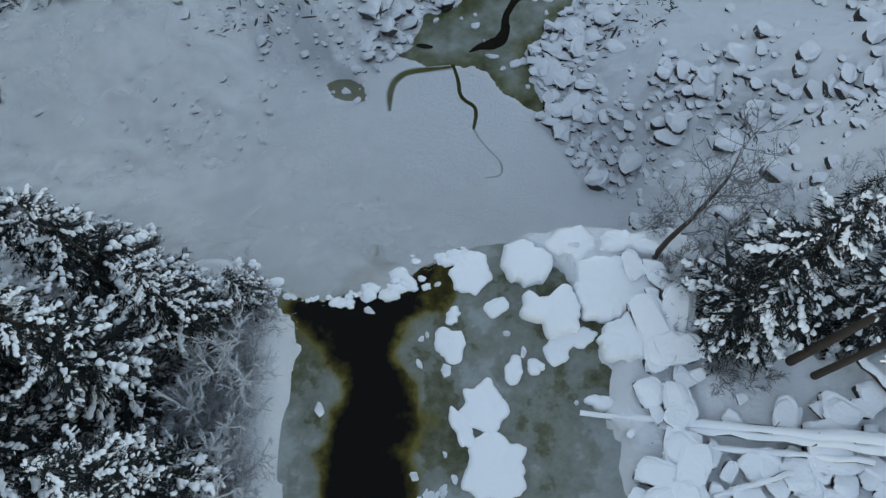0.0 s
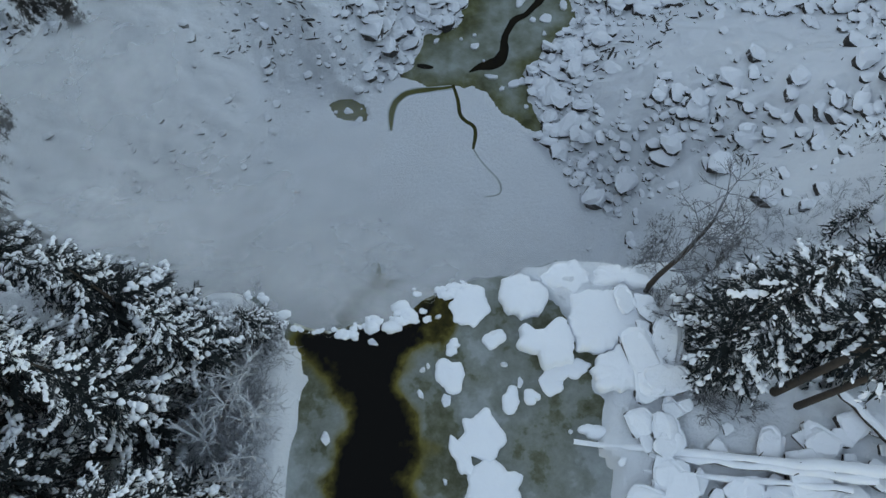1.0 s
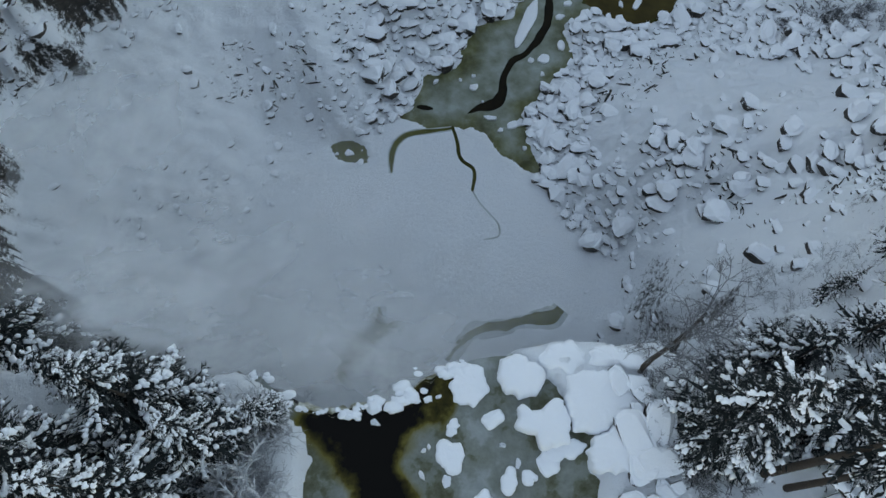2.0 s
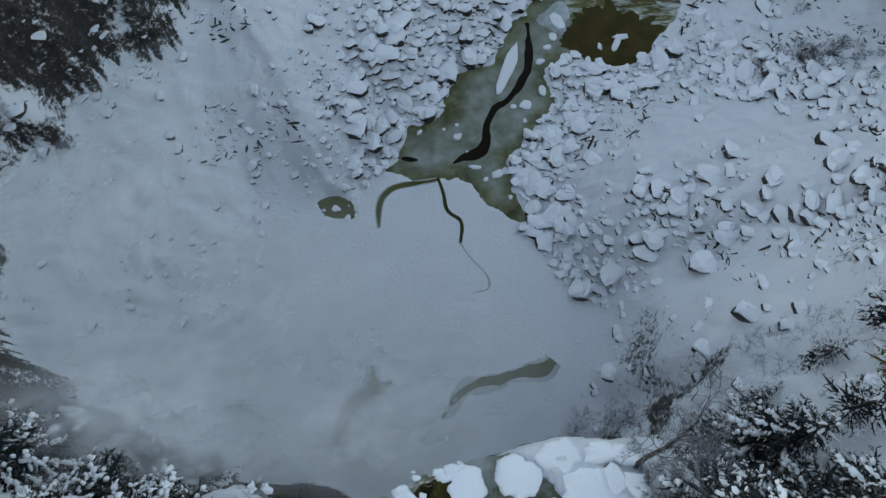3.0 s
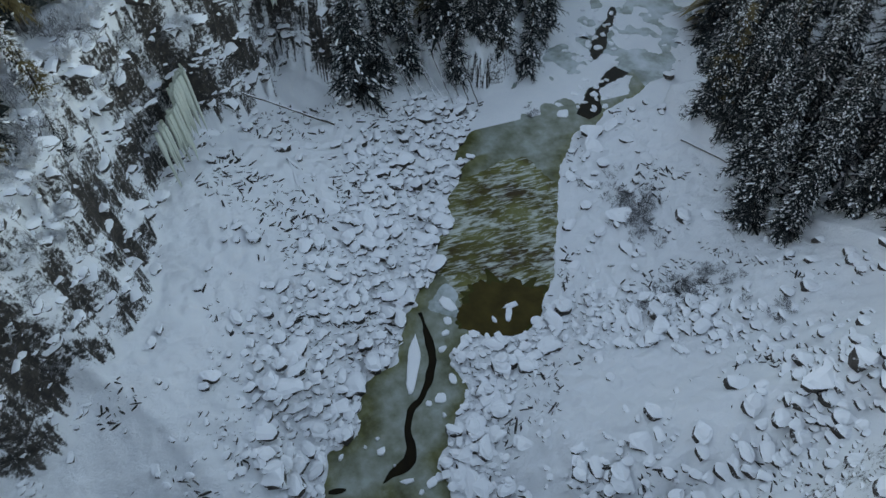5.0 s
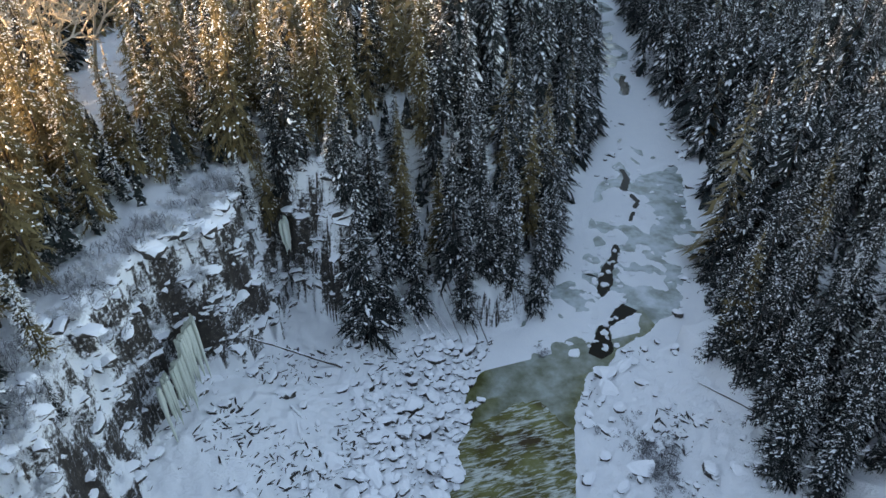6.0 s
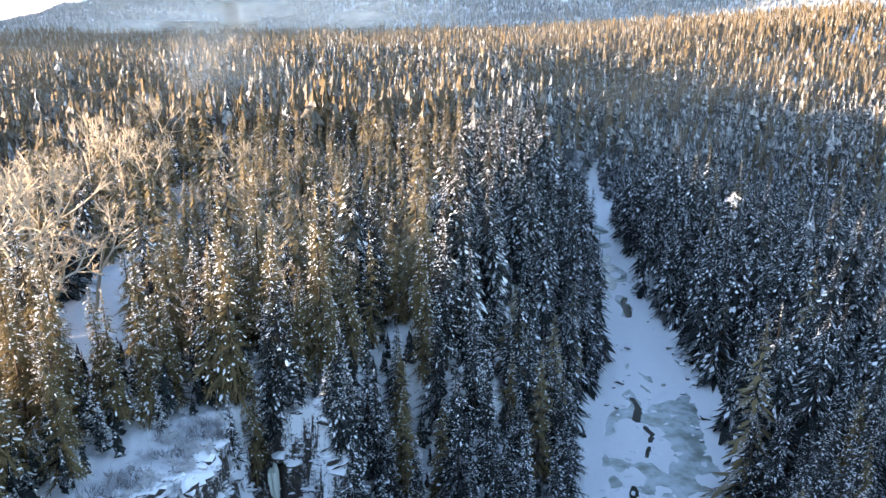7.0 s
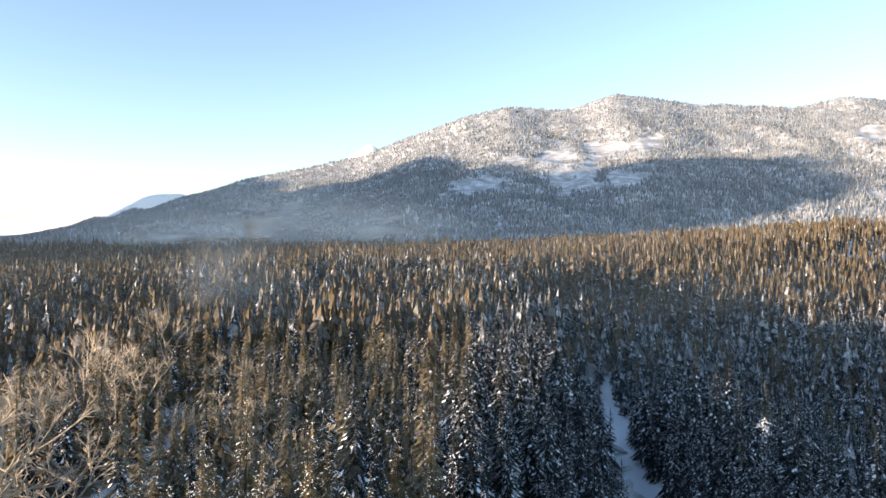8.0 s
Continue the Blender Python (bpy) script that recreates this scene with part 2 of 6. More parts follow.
def rock_material(name="dark_rock", cut=0.46):
    m, nt, b = material(name)
    lie = maths(nt, "ADD", upness(nt), maths(nt, "MULTIPLY", maths(nt, "SUBTRACT", noise_node(nt, 2.5, 6, 0.7), 0.5), 0.8))
    cover = ramp(nt, lie, [(cut, (0, 0, 0)), (cut + 0.12, (1, 1, 1))])
    nt.links.new(mix(nt, cover, rock_colour(nt), SNOW), b.inputs["Base Color"])
    b.inputs["Roughness"].default_value = 0.85
    bump(nt, b, noise_node(nt, 3.0, 7, 0.7), 0.6, 0.2)
    return m


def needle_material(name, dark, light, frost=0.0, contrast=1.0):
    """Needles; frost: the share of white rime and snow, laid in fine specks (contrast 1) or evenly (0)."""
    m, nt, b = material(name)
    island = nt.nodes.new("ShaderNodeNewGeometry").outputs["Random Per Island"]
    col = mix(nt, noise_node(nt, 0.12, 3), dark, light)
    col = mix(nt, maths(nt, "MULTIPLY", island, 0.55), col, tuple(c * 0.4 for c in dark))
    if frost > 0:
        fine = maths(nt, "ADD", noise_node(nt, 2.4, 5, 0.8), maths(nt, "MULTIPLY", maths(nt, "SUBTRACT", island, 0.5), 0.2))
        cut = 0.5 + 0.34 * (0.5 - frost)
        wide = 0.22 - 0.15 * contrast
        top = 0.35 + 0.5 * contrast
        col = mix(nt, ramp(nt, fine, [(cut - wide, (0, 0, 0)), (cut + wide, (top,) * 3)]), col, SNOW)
    nt.links.new(col, b.inputs["Base Color"])
    b.inputs["Roughness"].default_value = 0.75
    b.inputs["Specular IOR Level"].default_value = 0.15
    return m


def bark_material(name, a, c):
    m, nt, b = material(name)
    nt.links.new(mix(nt, noise_node(nt, 3.0, 6, 0.7), a, c), b.inputs["Base Color"])
    b.inputs["Roughness"].default_value = 0.9
    bump(nt, b, noise_node(nt, 9.0, 5, 0.7), 0.6, 0.05)
    return m


def ice_material(name, stops):
    """Thin river ice, darker where it is wet."""
    m, nt, b = material(name)
    big = noise_node(nt, 0.16, 6, 0.62)
    col = ramp(nt, big, stops)
    nt.links.new(col, b.inputs["Base Color"])
    nt.links.new(ramp(nt, big, [(0.4, (0.12,) * 3), (0.6, (0.45,) * 3)]), b.inputs["Roughness"])
    b.inputs["Specular IOR Level"].default_value = 0.3
    bump(nt, b, noise_node(nt, 1.2, 5), 0.12, 0.1)
    return m


def stream_ice_material():
    """Thin ice: olive and wet along the banks, grey further out."""
    m, nt, b = material("stream_ice")
    at = nt.nodes.new("ShaderNodeAttribute")
    at.attribute_name = "bank"
    big = noise_node(nt, 0.22, 7, 0.62)
    wet = ramp(nt, big, [(0.34, (0.055, 0.055, 0.014)), (0.5, (0.12, 0.122, 0.048)), (0.66, (0.20, 0.21, 0.12))])
    dry = ramp(nt, big, [(0.34, (0.15, 0.165, 0.115)), (0.5, (0.235, 0.26, 0.215)), (0.66, (0.33, 0.37, 0.345))])
    out = maths(nt, "ADD", at.outputs["Fac"], maths(nt, "MULTIPLY", maths(nt, "SUBTRACT", noise_node(nt, 0.8, 6, 0.65), 0.5), 1.3), True)
    nt.links.new(mix(nt, out, wet, dry), b.inputs["Base Color"])
    b.inputs["Roughness"].default_value = 0.3
    b.inputs["Specular IOR Level"].default_value = 0.25
    bump(nt, b, noise_node(nt, 1.2, 5), 0.12, 0.1)
    return m


def water_material(name, deep, shallow, scale=0.5):
    m, nt, b = material(name)
    nt.links.new(mix(nt, noise_node(nt, scale, 4), deep, shallow), b.inputs["Base Color"])
    b.inputs["Roughness"].default_value = 0.15
    b.inputs["Specular IOR Level"].default_value = 0.08
    bump(nt, b, noise_node(nt, 2.5, 3), 0.15, 0.1)
    return m


def rapid_material():
    """Shallow brown-green water over ledges, with broken white streaks across the flow."""
    m, nt, b = material("rapid_water")
    c = nt.nodes.new("ShaderNodeTexCoord")
    mp = nt.nodes.new("ShaderNodeMapping")
    mp.inputs["Rotation"].default_value = (0, 0, radians(30))
    mp.inputs["Scale"].default_value = (0.30, 1.25, 0.3)
    nt.links.new(c.outputs["Object"], mp.inputs["Vector"])
    n = node(nt, "ShaderNodeTexNoise", Scale=1.0, Detail=7.0, Roughness=0.62, Distortion=0.9)
    nt.links.new(mp.outputs[0], n.inputs["Vector"])
    big = noise_node(nt, 0.11, 5)
    base = ramp(nt, big, [(0.36, (0.050, 0.028, 0.006)), (0.46, (0.085, 0.075, 0.015)), (0.60, (0.15, 0.145, 0.045)), (0.7, (0.19, 0.20, 0.10))])
    thick = maths(nt, "ADD", n.outputs["Fac"], maths(nt, "MULTIPLY", maths(nt, "SUBTRACT", noise_node(nt, 0.16, 4), 0.5), 0.55))
    foam = ramp(nt, thick, [(0.47, (0, 0, 0)), (0.54, (0.4, 0.4, 0.4)), (0.64, (0.95, 0.95, 0.95))])
    nt.links.new(mix(nt, foam, base, (0.52, 0.56, 0.52)), b.inputs["Base Color"])
    b.inputs["Roughness"].default_value = 0.35
    b.inputs["Specular IOR Level"].default_value = 0.2
    bump(nt, b, n.outputs["Fac"], 0.25, 0.3)
    return m


def slope_material():
    """Thin snow over brush, as it lies under far woods."""
    m, nt, b = material("brushy_snow")
    col = ramp(nt, noise_node(nt, 0.02, 8, 0.7), [(0.36, (0.26, 0.27, 0.27)), (0.50, (0.46, 0.48, 0.50)), (0.64, (0.78, 0.80, 0.83))])
    nt.links.new(col, b.inputs["Base Color"])
    b.inputs["Roughness"].default_value = 0.9
    return m


M_SLOPE = slope_material()
M_SNOW, M_GROUND, M_ROCK = snow_material(), ground_material(), rock_material()
M_LEDGE = rock_material("snow_dusted_rock", 0.30)
# Spruce tints take in blue shade, olive tints low-sun gold, besides their own colour.
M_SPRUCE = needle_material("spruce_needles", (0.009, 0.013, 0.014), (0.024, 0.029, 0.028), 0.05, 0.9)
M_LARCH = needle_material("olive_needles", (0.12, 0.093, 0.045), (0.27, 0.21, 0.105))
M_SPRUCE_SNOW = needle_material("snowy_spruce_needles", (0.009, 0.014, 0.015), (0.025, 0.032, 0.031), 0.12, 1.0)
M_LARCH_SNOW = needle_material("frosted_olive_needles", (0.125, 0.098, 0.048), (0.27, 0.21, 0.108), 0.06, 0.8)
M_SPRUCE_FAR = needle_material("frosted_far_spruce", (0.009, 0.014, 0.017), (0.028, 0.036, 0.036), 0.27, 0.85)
M_LARCH_FAR = needle_material("frosted_far_olive", (0.070, 0.052, 0.026), (0.155, 0.115, 0.062), 0.05, 0.6)
# Mountain trees: rime, with the pale blue of distance haze lifted into the needles.
M_FROST_SPRUCE = needle_material("hazy_rimed_spruce_needles", (0.05, 0.064, 0.072), (0.11, 0.13, 0.14), 0.40, 0.3)
M_CREVICE = bark_material("crevice_dark_rock", (0.012, 0.011, 0.011), (0.055, 0.048, 0.044))
M_BARK = bark_material("dark_bark", (0.020, 0.015, 0.012), (0.075, 0.055, 0.042))
M_PALE_BARK = bark_material("pale_bark", (0.30, 0.25, 0.18), (0.54, 0.46, 0.36))
M_TWIG = bark_material("frosted_twigs", (0.045, 0.042, 0.042), (0.30, 0.31, 0.34))
M_RIME = bark_material("rimed_twigs", (0.16, 0.165, 0.175), (0.60, 0.62, 0.66))
M_HOAR = bark_material("hoarfrost_branches", (0.35, 0.36, 0.38), (0.85, 0.87, 0.90))
M_ICE = stream_ice_material()
M_PALE_ICE = ice_material("pale_river_ice", [(0.34, (0.20, 0.23, 0.20)), (0.46, (0.32, 0.37, 0.36)), (0.57, (0.46, 0.52, 0.54)), (0.74, (0.66, 0.71, 0.75))])
M_RIM_ICE = ice_material("refrozen_ice", [(0.34, (0.34, 0.37, 0.35)), (0.5, (0.46, 0.50, 0.49)), (0.7, (0.62, 0.66, 0.68))])
M_WATER = water_material("dark_water", (0.004, 0.003, 0.002), (0.020, 0.014, 0.005))
M_OLIVE = water_material("olive_water", (0.020, 0.018, 0.004), (0.085, 0.080, 0.022), 0.2)
M_SLUSH = water_material("olive_slush", (0.045, 0.045, 0.007), (0.13, 0.13, 0.035), 0.4)
M_BROWN = water_material("brown_water", (0.020, 0.012, 0.003), (0.10, 0.075, 0.020), 0.3)
M_RAPID = rapid_material()


def channel_material():
    """River above the fall: grey ice over the shallows, brown then black where the bed drops away."""
    m, nt, b = material("upper_river")
    at = nt.nodes.new("ShaderNodeAttribute")
    at.attribute_name = "depth"
    big = noise_node(nt, 0.2, 8, 0.6)
    ice = ramp(nt, big, [(0.38, (0.060, 0.058, 0.022)), (0.45, (0.10, 0.105, 0.060)), (0.475, (0.175, 0.19, 0.16)), (0.56, (0.215, 0.235, 0.215)), (0.60, (0.30, 0.33, 0.325)), (0.72, (0.36, 0.40, 0.40))])
    ice = mix(nt, 0.25, ice, ramp(nt, noise_node(nt, 1.7, 6, 0.7), [(0.3, (0.05, 0.05, 0.03)), (0.7, (0.34, 0.36, 0.33))]))
    mottle = maths(nt, "MULTIPLY", maths(nt, "SUBTRACT", noise_node(nt, 0.75, 7, 0.65), 0.5), 1.1)
    murk = maths(nt, "ADD", at.outputs["Fac"], mottle)
    deep = ramp(nt, murk, [(0.25, (0.14, 0.118, 0.03)), (0.5, (0.045, 0.036, 0.008)), (0.75, (0.004, 0.003, 0.002))])
    cut = ramp(nt, at.outputs["Fac"], [(0.05, (0, 0, 0)), (0.35, (1, 1, 1))])
    nt.links.new(mix(nt, cut, ice, deep), b.inputs["Base Color"])
    b.inputs["Roughness"].default_value = 0.25
    b.inputs["Specular IOR Level"].default_value = 0.12
    bump(nt, b, noise_node(nt, 1.6, 4), 0.1, 0.1)
    return m


M_CHANNEL = channel_material()


# ---- mesh tools ----
def tri_mesh(name, verts, tris, mat, slots=None, smooth_faces=False):
    """A mesh of triangles from arrays; slots: a material index for each triangle."""
    verts, tris = np.ascontiguousarray(verts, np.float32), np.ascontiguousarray(tris, np.int32)
    me = bpy.data.meshes.new(name)
    n = len(tris)
    me.vertices.add(len(verts))
    me.vertices.foreach_set("co", verts.ravel())
    me.loops.add(3 * n)
    me.loops.foreach_set("vertex_index", tris.ravel())
    me.polygons.add(n)
    me.polygons.foreach_set("loop_start", np.arange(0, 3 * n, 3, dtype=np.int32))
    for mt in (mat if isinstance(mat, (list, tuple)) else [mat]):
        me.materials.append(mt)
    if slots is not None:
        me.polygons.foreach_set("material_index", np.ascontiguousarray(slots, np.int32))
    me.polygons.foreach_set("use_smooth", np.full(n, smooth_faces))
    me.update(calc_edges=True)
    me.validate()
    return me


def part(name, mesh, parent, label=""):
    ob = new(name, mesh)
    ob.parent = parent
    return tagged(ob, label)


def grid_tris(nx, ny):
    i = (np.arange(ny - 1)[:, None] * nx + np.arange(nx - 1)[None, :]).ravel()
    return np.concatenate([np.stack([i, i + 1, i + nx + 1], 1), np.stack([i, i + nx + 1, i + nx], 1)])


def spread(marks, ends, growth=1.055):
    """Grid lines: marks are (start, end, step) runs, then ever wider steps out to the two ends."""
    line = []
    for a, b, st in marks:
        line += list(np.arange(a, b, st))
    lo, hi = [line[0]], [line[-1]]
    st = marks[0][2]
    while lo[-1] > ends[0]:
        st *= growth
        lo.append(lo[-1] - st)
    st = marks[-1][2]
    while hi[-1] < ends[1]:
        st *= growth
        hi.append(hi[-1] + st)
    return np.array(lo[:0:-1] + line + hi[1:])


class Bag:
    """Collects triangles."""

    def __init__(self):
        self.v, self.t, self.n = [], [], 0

    def add(self, v, t):
        self.v.append(np.asarray(v, float).reshape(-1, 3))
        self.t.append(np.asarray(t, int).reshape(-1, 3) + self.n)
        self.n += len(self.v[-1])

    def arrays(self):
        if not self.v:
            return np.zeros((0, 3)), np.zeros((0, 3), int)
        return np.concatenate(self.v), np.concatenate(self.t)


def tube(bag, pts, radii, sides=3):
    pts = np.asarray(pts, float)
    d = np.gradient(pts, axis=0)
    d /= np.linalg.norm(d, axis=1)[:, None] + 1e-9
    ref = np.where(np.abs(d[:, 2:3]) > 0.9, np.array([[1.0, 0, 0]]), np.array([[0, 0, 1.0]]))
    u = np.cross(d, ref)
    u /= np.linalg.norm(u, axis=1)[:, None] + 1e-9
    w = np.cross(d, u)
    a = np.arange(sides) * 2 * math.pi / sides
    ring = pts[:, None] + np.asarray(radii)[:, None, None] * (np.cos(a)[None, :, None] * u[:, None] + np.sin(a)[None, :, None] * w[:, None])
    t = []
    for k in range(len(pts) - 1):
        for s in range(sides):
            p, q = k * sides + s, k * sides + (s + 1) % sides
            t += [(p, q, q + sides), (p, q + sides, p + sides)]
    bag.add(ring, t)


# ---- the ground, one sheet out to the horizon ----
gx = spread([(-60, -26, 0.7), (-26, 62, 0.5), (62, 112, 0.9)], (-6500, 6500), 1.06)
gy = spread([(-14, 12, 0.7), (12, 142, 0.5), (142, 205, 0.9)], (-3000, 6500), 1.06)
GX, GY = np.meshgrid(gx, gy)
GZ = height(GX.ravel(), GY.ravel())
ground = new("ground", tri_mesh("ground", np.stack([GX.ravel(), GY.ravel(), GZ], 1), grid_tris(len(gx), len(gy)), M_GROUND, smooth_faces=True))
tagged(ground, "snow-covered ground of a rocky gorge and wooded upland", "ground", kind="structure")


def ribbon(line, z, mat, name, label, wobble=0.5, extra=0.0, seed=1, kind="structure", category="water", cells=6):
    """A level strip along a line of (x, y, half width) with an uneven edge."""
    pts = np.array(line, float)
    s = np.concatenate([[0], np.cumsum(np.hypot(*np.diff(pts[:, :2], axis=0).T))])
    n = max(8, int(s[-1] / 0.5))
    q = np.linspace(0, s[-1], n)
    c = np.stack([np.interp(q, s, pts[:, k]) for k in range(3)], 1)
    for _ in range(3):
        c[1:-1] = (c[:-2] + 2 * c[1:-1] + c[2:]) / 4
    d = np.gradient(c[:, :2], axis=0)
    d /= np.hypot(*d.T)[:, None]
    nrm = np.stack([-d[:, 1], d[:, 0]], 1)
    wl = np.maximum(0.03, c[:, 2] + extra + wobble * (vnoise(q, q * 0 + seed, 2.2, seed) + 0.5 * vnoise(q, q * 0, 0.8, seed + 1)))
    wr = np.maximum(0.03, c[:, 2] + extra + wobble * (vnoise(q, q * 0 + seed, 2.2, seed + 2) + 0.5 * vnoise(q, q * 0, 0.8, seed + 3)))
    k = np.linspace(0, 1, cells)[None, :, None]
    a, b = c[:, None, :2] + nrm[:, None] * wl[:, None, None], c[:, None, :2] - nrm[:, None] * wr[:, None, None]
    xy = (b * (1 - k) + a * k).reshape(-1, 2)
    v = np.concatenate([xy, np.full((len(xy), 1), z)], 1)
    ob = new(name, tri_mesh(name, v, grid_tris(cells, n)[:, ::1], mat))
    return tagged(ob, label, category, kind=kind)


def stream_ice():
    """Ice of the lower stream; "bank" tells how far out from the bank a place is."""
    xs, ys = np.arange(-24, 92, 0.7), np.arange(54, 150, 0.7)
    X, Y = np.meshgrid(xs, ys)
    bank = smooth(shore(X.ravel(), Y.ravel())[1] + 1.2 * fbm(X.ravel(), Y.ravel(), 5, 3, 38), -0.2, 4.2)
    me = tri_mesh("stream_ice", np.stack([X.ravel(), Y.ravel(), np.full(X.size, -0.29)], 1), grid_tris(len(xs), len(ys)), M_ICE)
    me.attributes.new("bank", "FLOAT", "POINT").data.foreach_set("value", np.ascontiguousarray(bank, np.float32))
    tagged(new("stream_ice", me), "thin grey-green ice over the stream below the fall", "ice", kind="structure")


def blot(outline, z, mat, name, label, rough=0.4, seed=1, grow=0.0, category="water"):
    """A level sheet inside an uneven outline."""
    pts = np.array(outline + outline[:1], float)
    run = np.concatenate([[0], np.cumsum(np.hypot(*np.diff(pts, axis=0).T))])
    n = max(40, int(run[-1] / 0.35))
    q = np.linspace(0, run[-1], n, endpoint=False)
    c = np.stack([np.interp(q, run, pts[:, k]) for k in range(2)], 1)
    for _ in range(3):
        c = (np.roll(c, 1, 0) + 2 * c + np.roll(c, -1, 0)) / 4
    mid = c.mean(0)
    d = c - mid
    d = d / np.hypot(*d.T)[:, None]
    c = c + d * (grow + rough * (vnoise(c[:, 0], c[:, 1], 2.0, seed) + 0.6 * vnoise(c[:, 0], c[:, 1], 0.8, seed + 1)))[:, None]
    k = np.linspace(0, 1, 9)[:, None, None]
    xy = (c[None] * (1 - k) + mid * k)
    ring = np.concatenate([xy, xy[:, :1]], 1).reshape(-1, 2)
    v = np.concatenate([ring, np.full((len(ring), 1), z)], 1)
    return tagged(new(name, tri_mesh(name, v, grid_tris(n + 1, 9), mat)), label, category, kind="structure")


ribbon([(x, y, w + 8) for x, y, w in STREAM if y > 120], -0.30, M_PALE_ICE, "downstream_ice", "pale grey-green ice on the river downstream", 0.0)
stream_ice()
blot(HOLE, -0.262, M_SLUSH, "ice_hole", "olive water in a hole of the pool's edge", 0.1, 21, 0.8)
ribbon([(x, y, w + 0.22) for x, y, w in ARC], 0.008, M_RIM_ICE, "crack_edge", "grey refrozen ice along a crack of the pool", 0.12, seed=13)
ribbon(ARC, 0.016, M_SLUSH, "crack_water", "olive water in a curved crack of the pool ice", 0.06, seed=3)
ribbon(CRACK, 0.020, M_OLIVE, "crack_water", "dark olive water in a winding crack of the pool ice", 0.07, seed=14)
ribbon(SEAM, 0.008, M_RIM_ICE, "ice_seam", "thin grey seam in the snowy pool ice", 0.05, seed=17)
for line, seed in ((HOOK, 4), (FORK, 12), (FORK_ARM, 18)):
    ribbon([(x, y, w + 0.5) for x, y, w in line], 0.006 + 0.001 * seed / 10, M_RIM_ICE, "slush_edge", "grey wet ice along a bend in the pool ice", 0.5, seed=seed + 40)
    ribbon(line, 0.014 + 0.001 * seed / 10, M_SLUSH, "slush", "olive slush along a bend in the pool ice", 0.35, seed=seed)
ribbon([(4.1, 69.9, 0.15), (5.7, 70.9, 0.7), (8.1, 71.2, 1.0), (9.4, 72.2, 1.1), (10.2, 74.2, 0.85), (10.2, 76.2, 0.6), (10.9, 78.8, 0.5), (12.0, 80.6, 0.55), (13.8, 81.4, 0.5), (16.4, 84.4, 0.7), (18.2, 88, 0.8), (18.9, 91.4, 0.75), (19.0, 94.7, 0.5), (19.2, 98.4, 0.25)],
       -0.262, M_WATER, "open_water", "narrow dark lead of open water in the ice", 0.18, seed=5)
ribbon([(-4.3, 71.2, 0.25), (-3.4, 71.2, 0.5), (-2.6, 70.9, 0.6), (-1.6, 70.8, 0.2)], -0.262, M_WATER, "open_water", "small dark hole of open water in the ice", 0.12, seed=6)
blot([(36.8, 127.1), (41.4, 128.5), (47.4, 131.0), (53.2, 130.5), (55.7, 125.4), (57.0, 119.4), (54.0, 110.4), (49.2, 101.1), (45.8, 95.8), (43.2, 92.5), (40.5, 89), (36.3, 87.4), (33.3, 86.8), (28.5, 88.6),
      (26.4, 91.6), (25.5, 95.0), (27.0, 97.8), (26.3, 102.9), (25.2, 106.7), (25.6, 110.3), (28.0, 114.6), (31.0, 116.6), (31.5, 119.5), (32.2, 123.6)],
     -0.255, M_RAPID, "rapids", "olive-brown rapids with pale streaks of slush", 0.6, 7)
blot([(26.6, 97.6), (30.5, 101.0), (34, 103), (39, 100.8), (43, 97.6), (43.6, 93), (40.5, 88.4), (36.3, 86.8), (33.3, 86.2), (28.5, 88.2), (25.8, 91.4), (25.2, 95.0)],
     -0.252, M_OLIVE, "olive_water", "olive water round the deep brown pool", 2.4, 26)
blot([(27.0, 97.4), (30.5, 99.8), (33.9, 101.4), (38.2, 99.2), (42.1, 96.2), (42.6, 92), (39.8, 89), (36.3, 87.4), (33.3, 86.8), (28.5, 88.8), (26.4, 91.6), (25.6, 95.0)],
     -0.249, M_BROWN, "brown_water", "dark brown deep water under the rapids", 1.7, 16)
blot([(20.4, 99.0), (22.5, 100.8), (24.8, 103.0), (26.8, 102.0), (26.4, 98.0), (25.2, 95.2), (23.0, 96.0)], -0.245, M_PALE_ICE, "ice_sheet", "pale sheet of ice at the tail of the rapids", 0.5, 23, category="ice")
for k, lead in enumerate(LEADS):
    ribbon([(x, y, w + 0.6) for x, y, w in lead], -0.262, M_WATER, "open_water", "dark lead of open water in the snowy river ice", 0.3, seed=8 + k)
ribbon([(-17, 302, 1.0), (-14, 309, 3.0), (-11, 317, 1.5)], ground_at(-14, 309) + 0.5, M_WATER, "pond", "small dark pond in a snowy clearing", 0.5, seed=15)
LIP_X = [-16, -14, -11, -7, -4, -1.6, 0.2, 2.7, 6, 9, 13, 16]
LIP_Y = [17.6, 17.2, 15.2, 14.8, 15.5, 17.2, 18.1, 18.8, 19.1, 20.0, 19.6, 19.4]


def lip_y(x):
    return np.interp(x, LIP_X, LIP_Y) + 0.35 * vnoise(x, x * 0, 1.3, 91) + 0.2 * vnoise(x, x * 0, 0.5, 92)


DEEP = [(-9.6, 15.2), (-7.4, 15.6), (-5.4, 15.8), (-3.4, 15.9), (-1.8, 16.6), (-0.5, 17.8), (-0.6, 16.1), (-0.8, 14.8), (-1.7, 13.6), (-2.9, 12.4), (-3.3, 11.2), (-3.0, 9.6), (-2.4, 8.1),
        (-1.8, 6.6), (-1.7, 5.2), (-2.3, 4.1), (-2.6, 0), (-2, -40), (-7, -40), (-8, 0), (-7.4, 3.0), (-7.0, 5.2), (-6.9, 6.6), (-6.8, 8.5), (-7.5, 10.4), (-8.4, 12.0), (-10.3, 12.8), (-11.0, 14.0)]


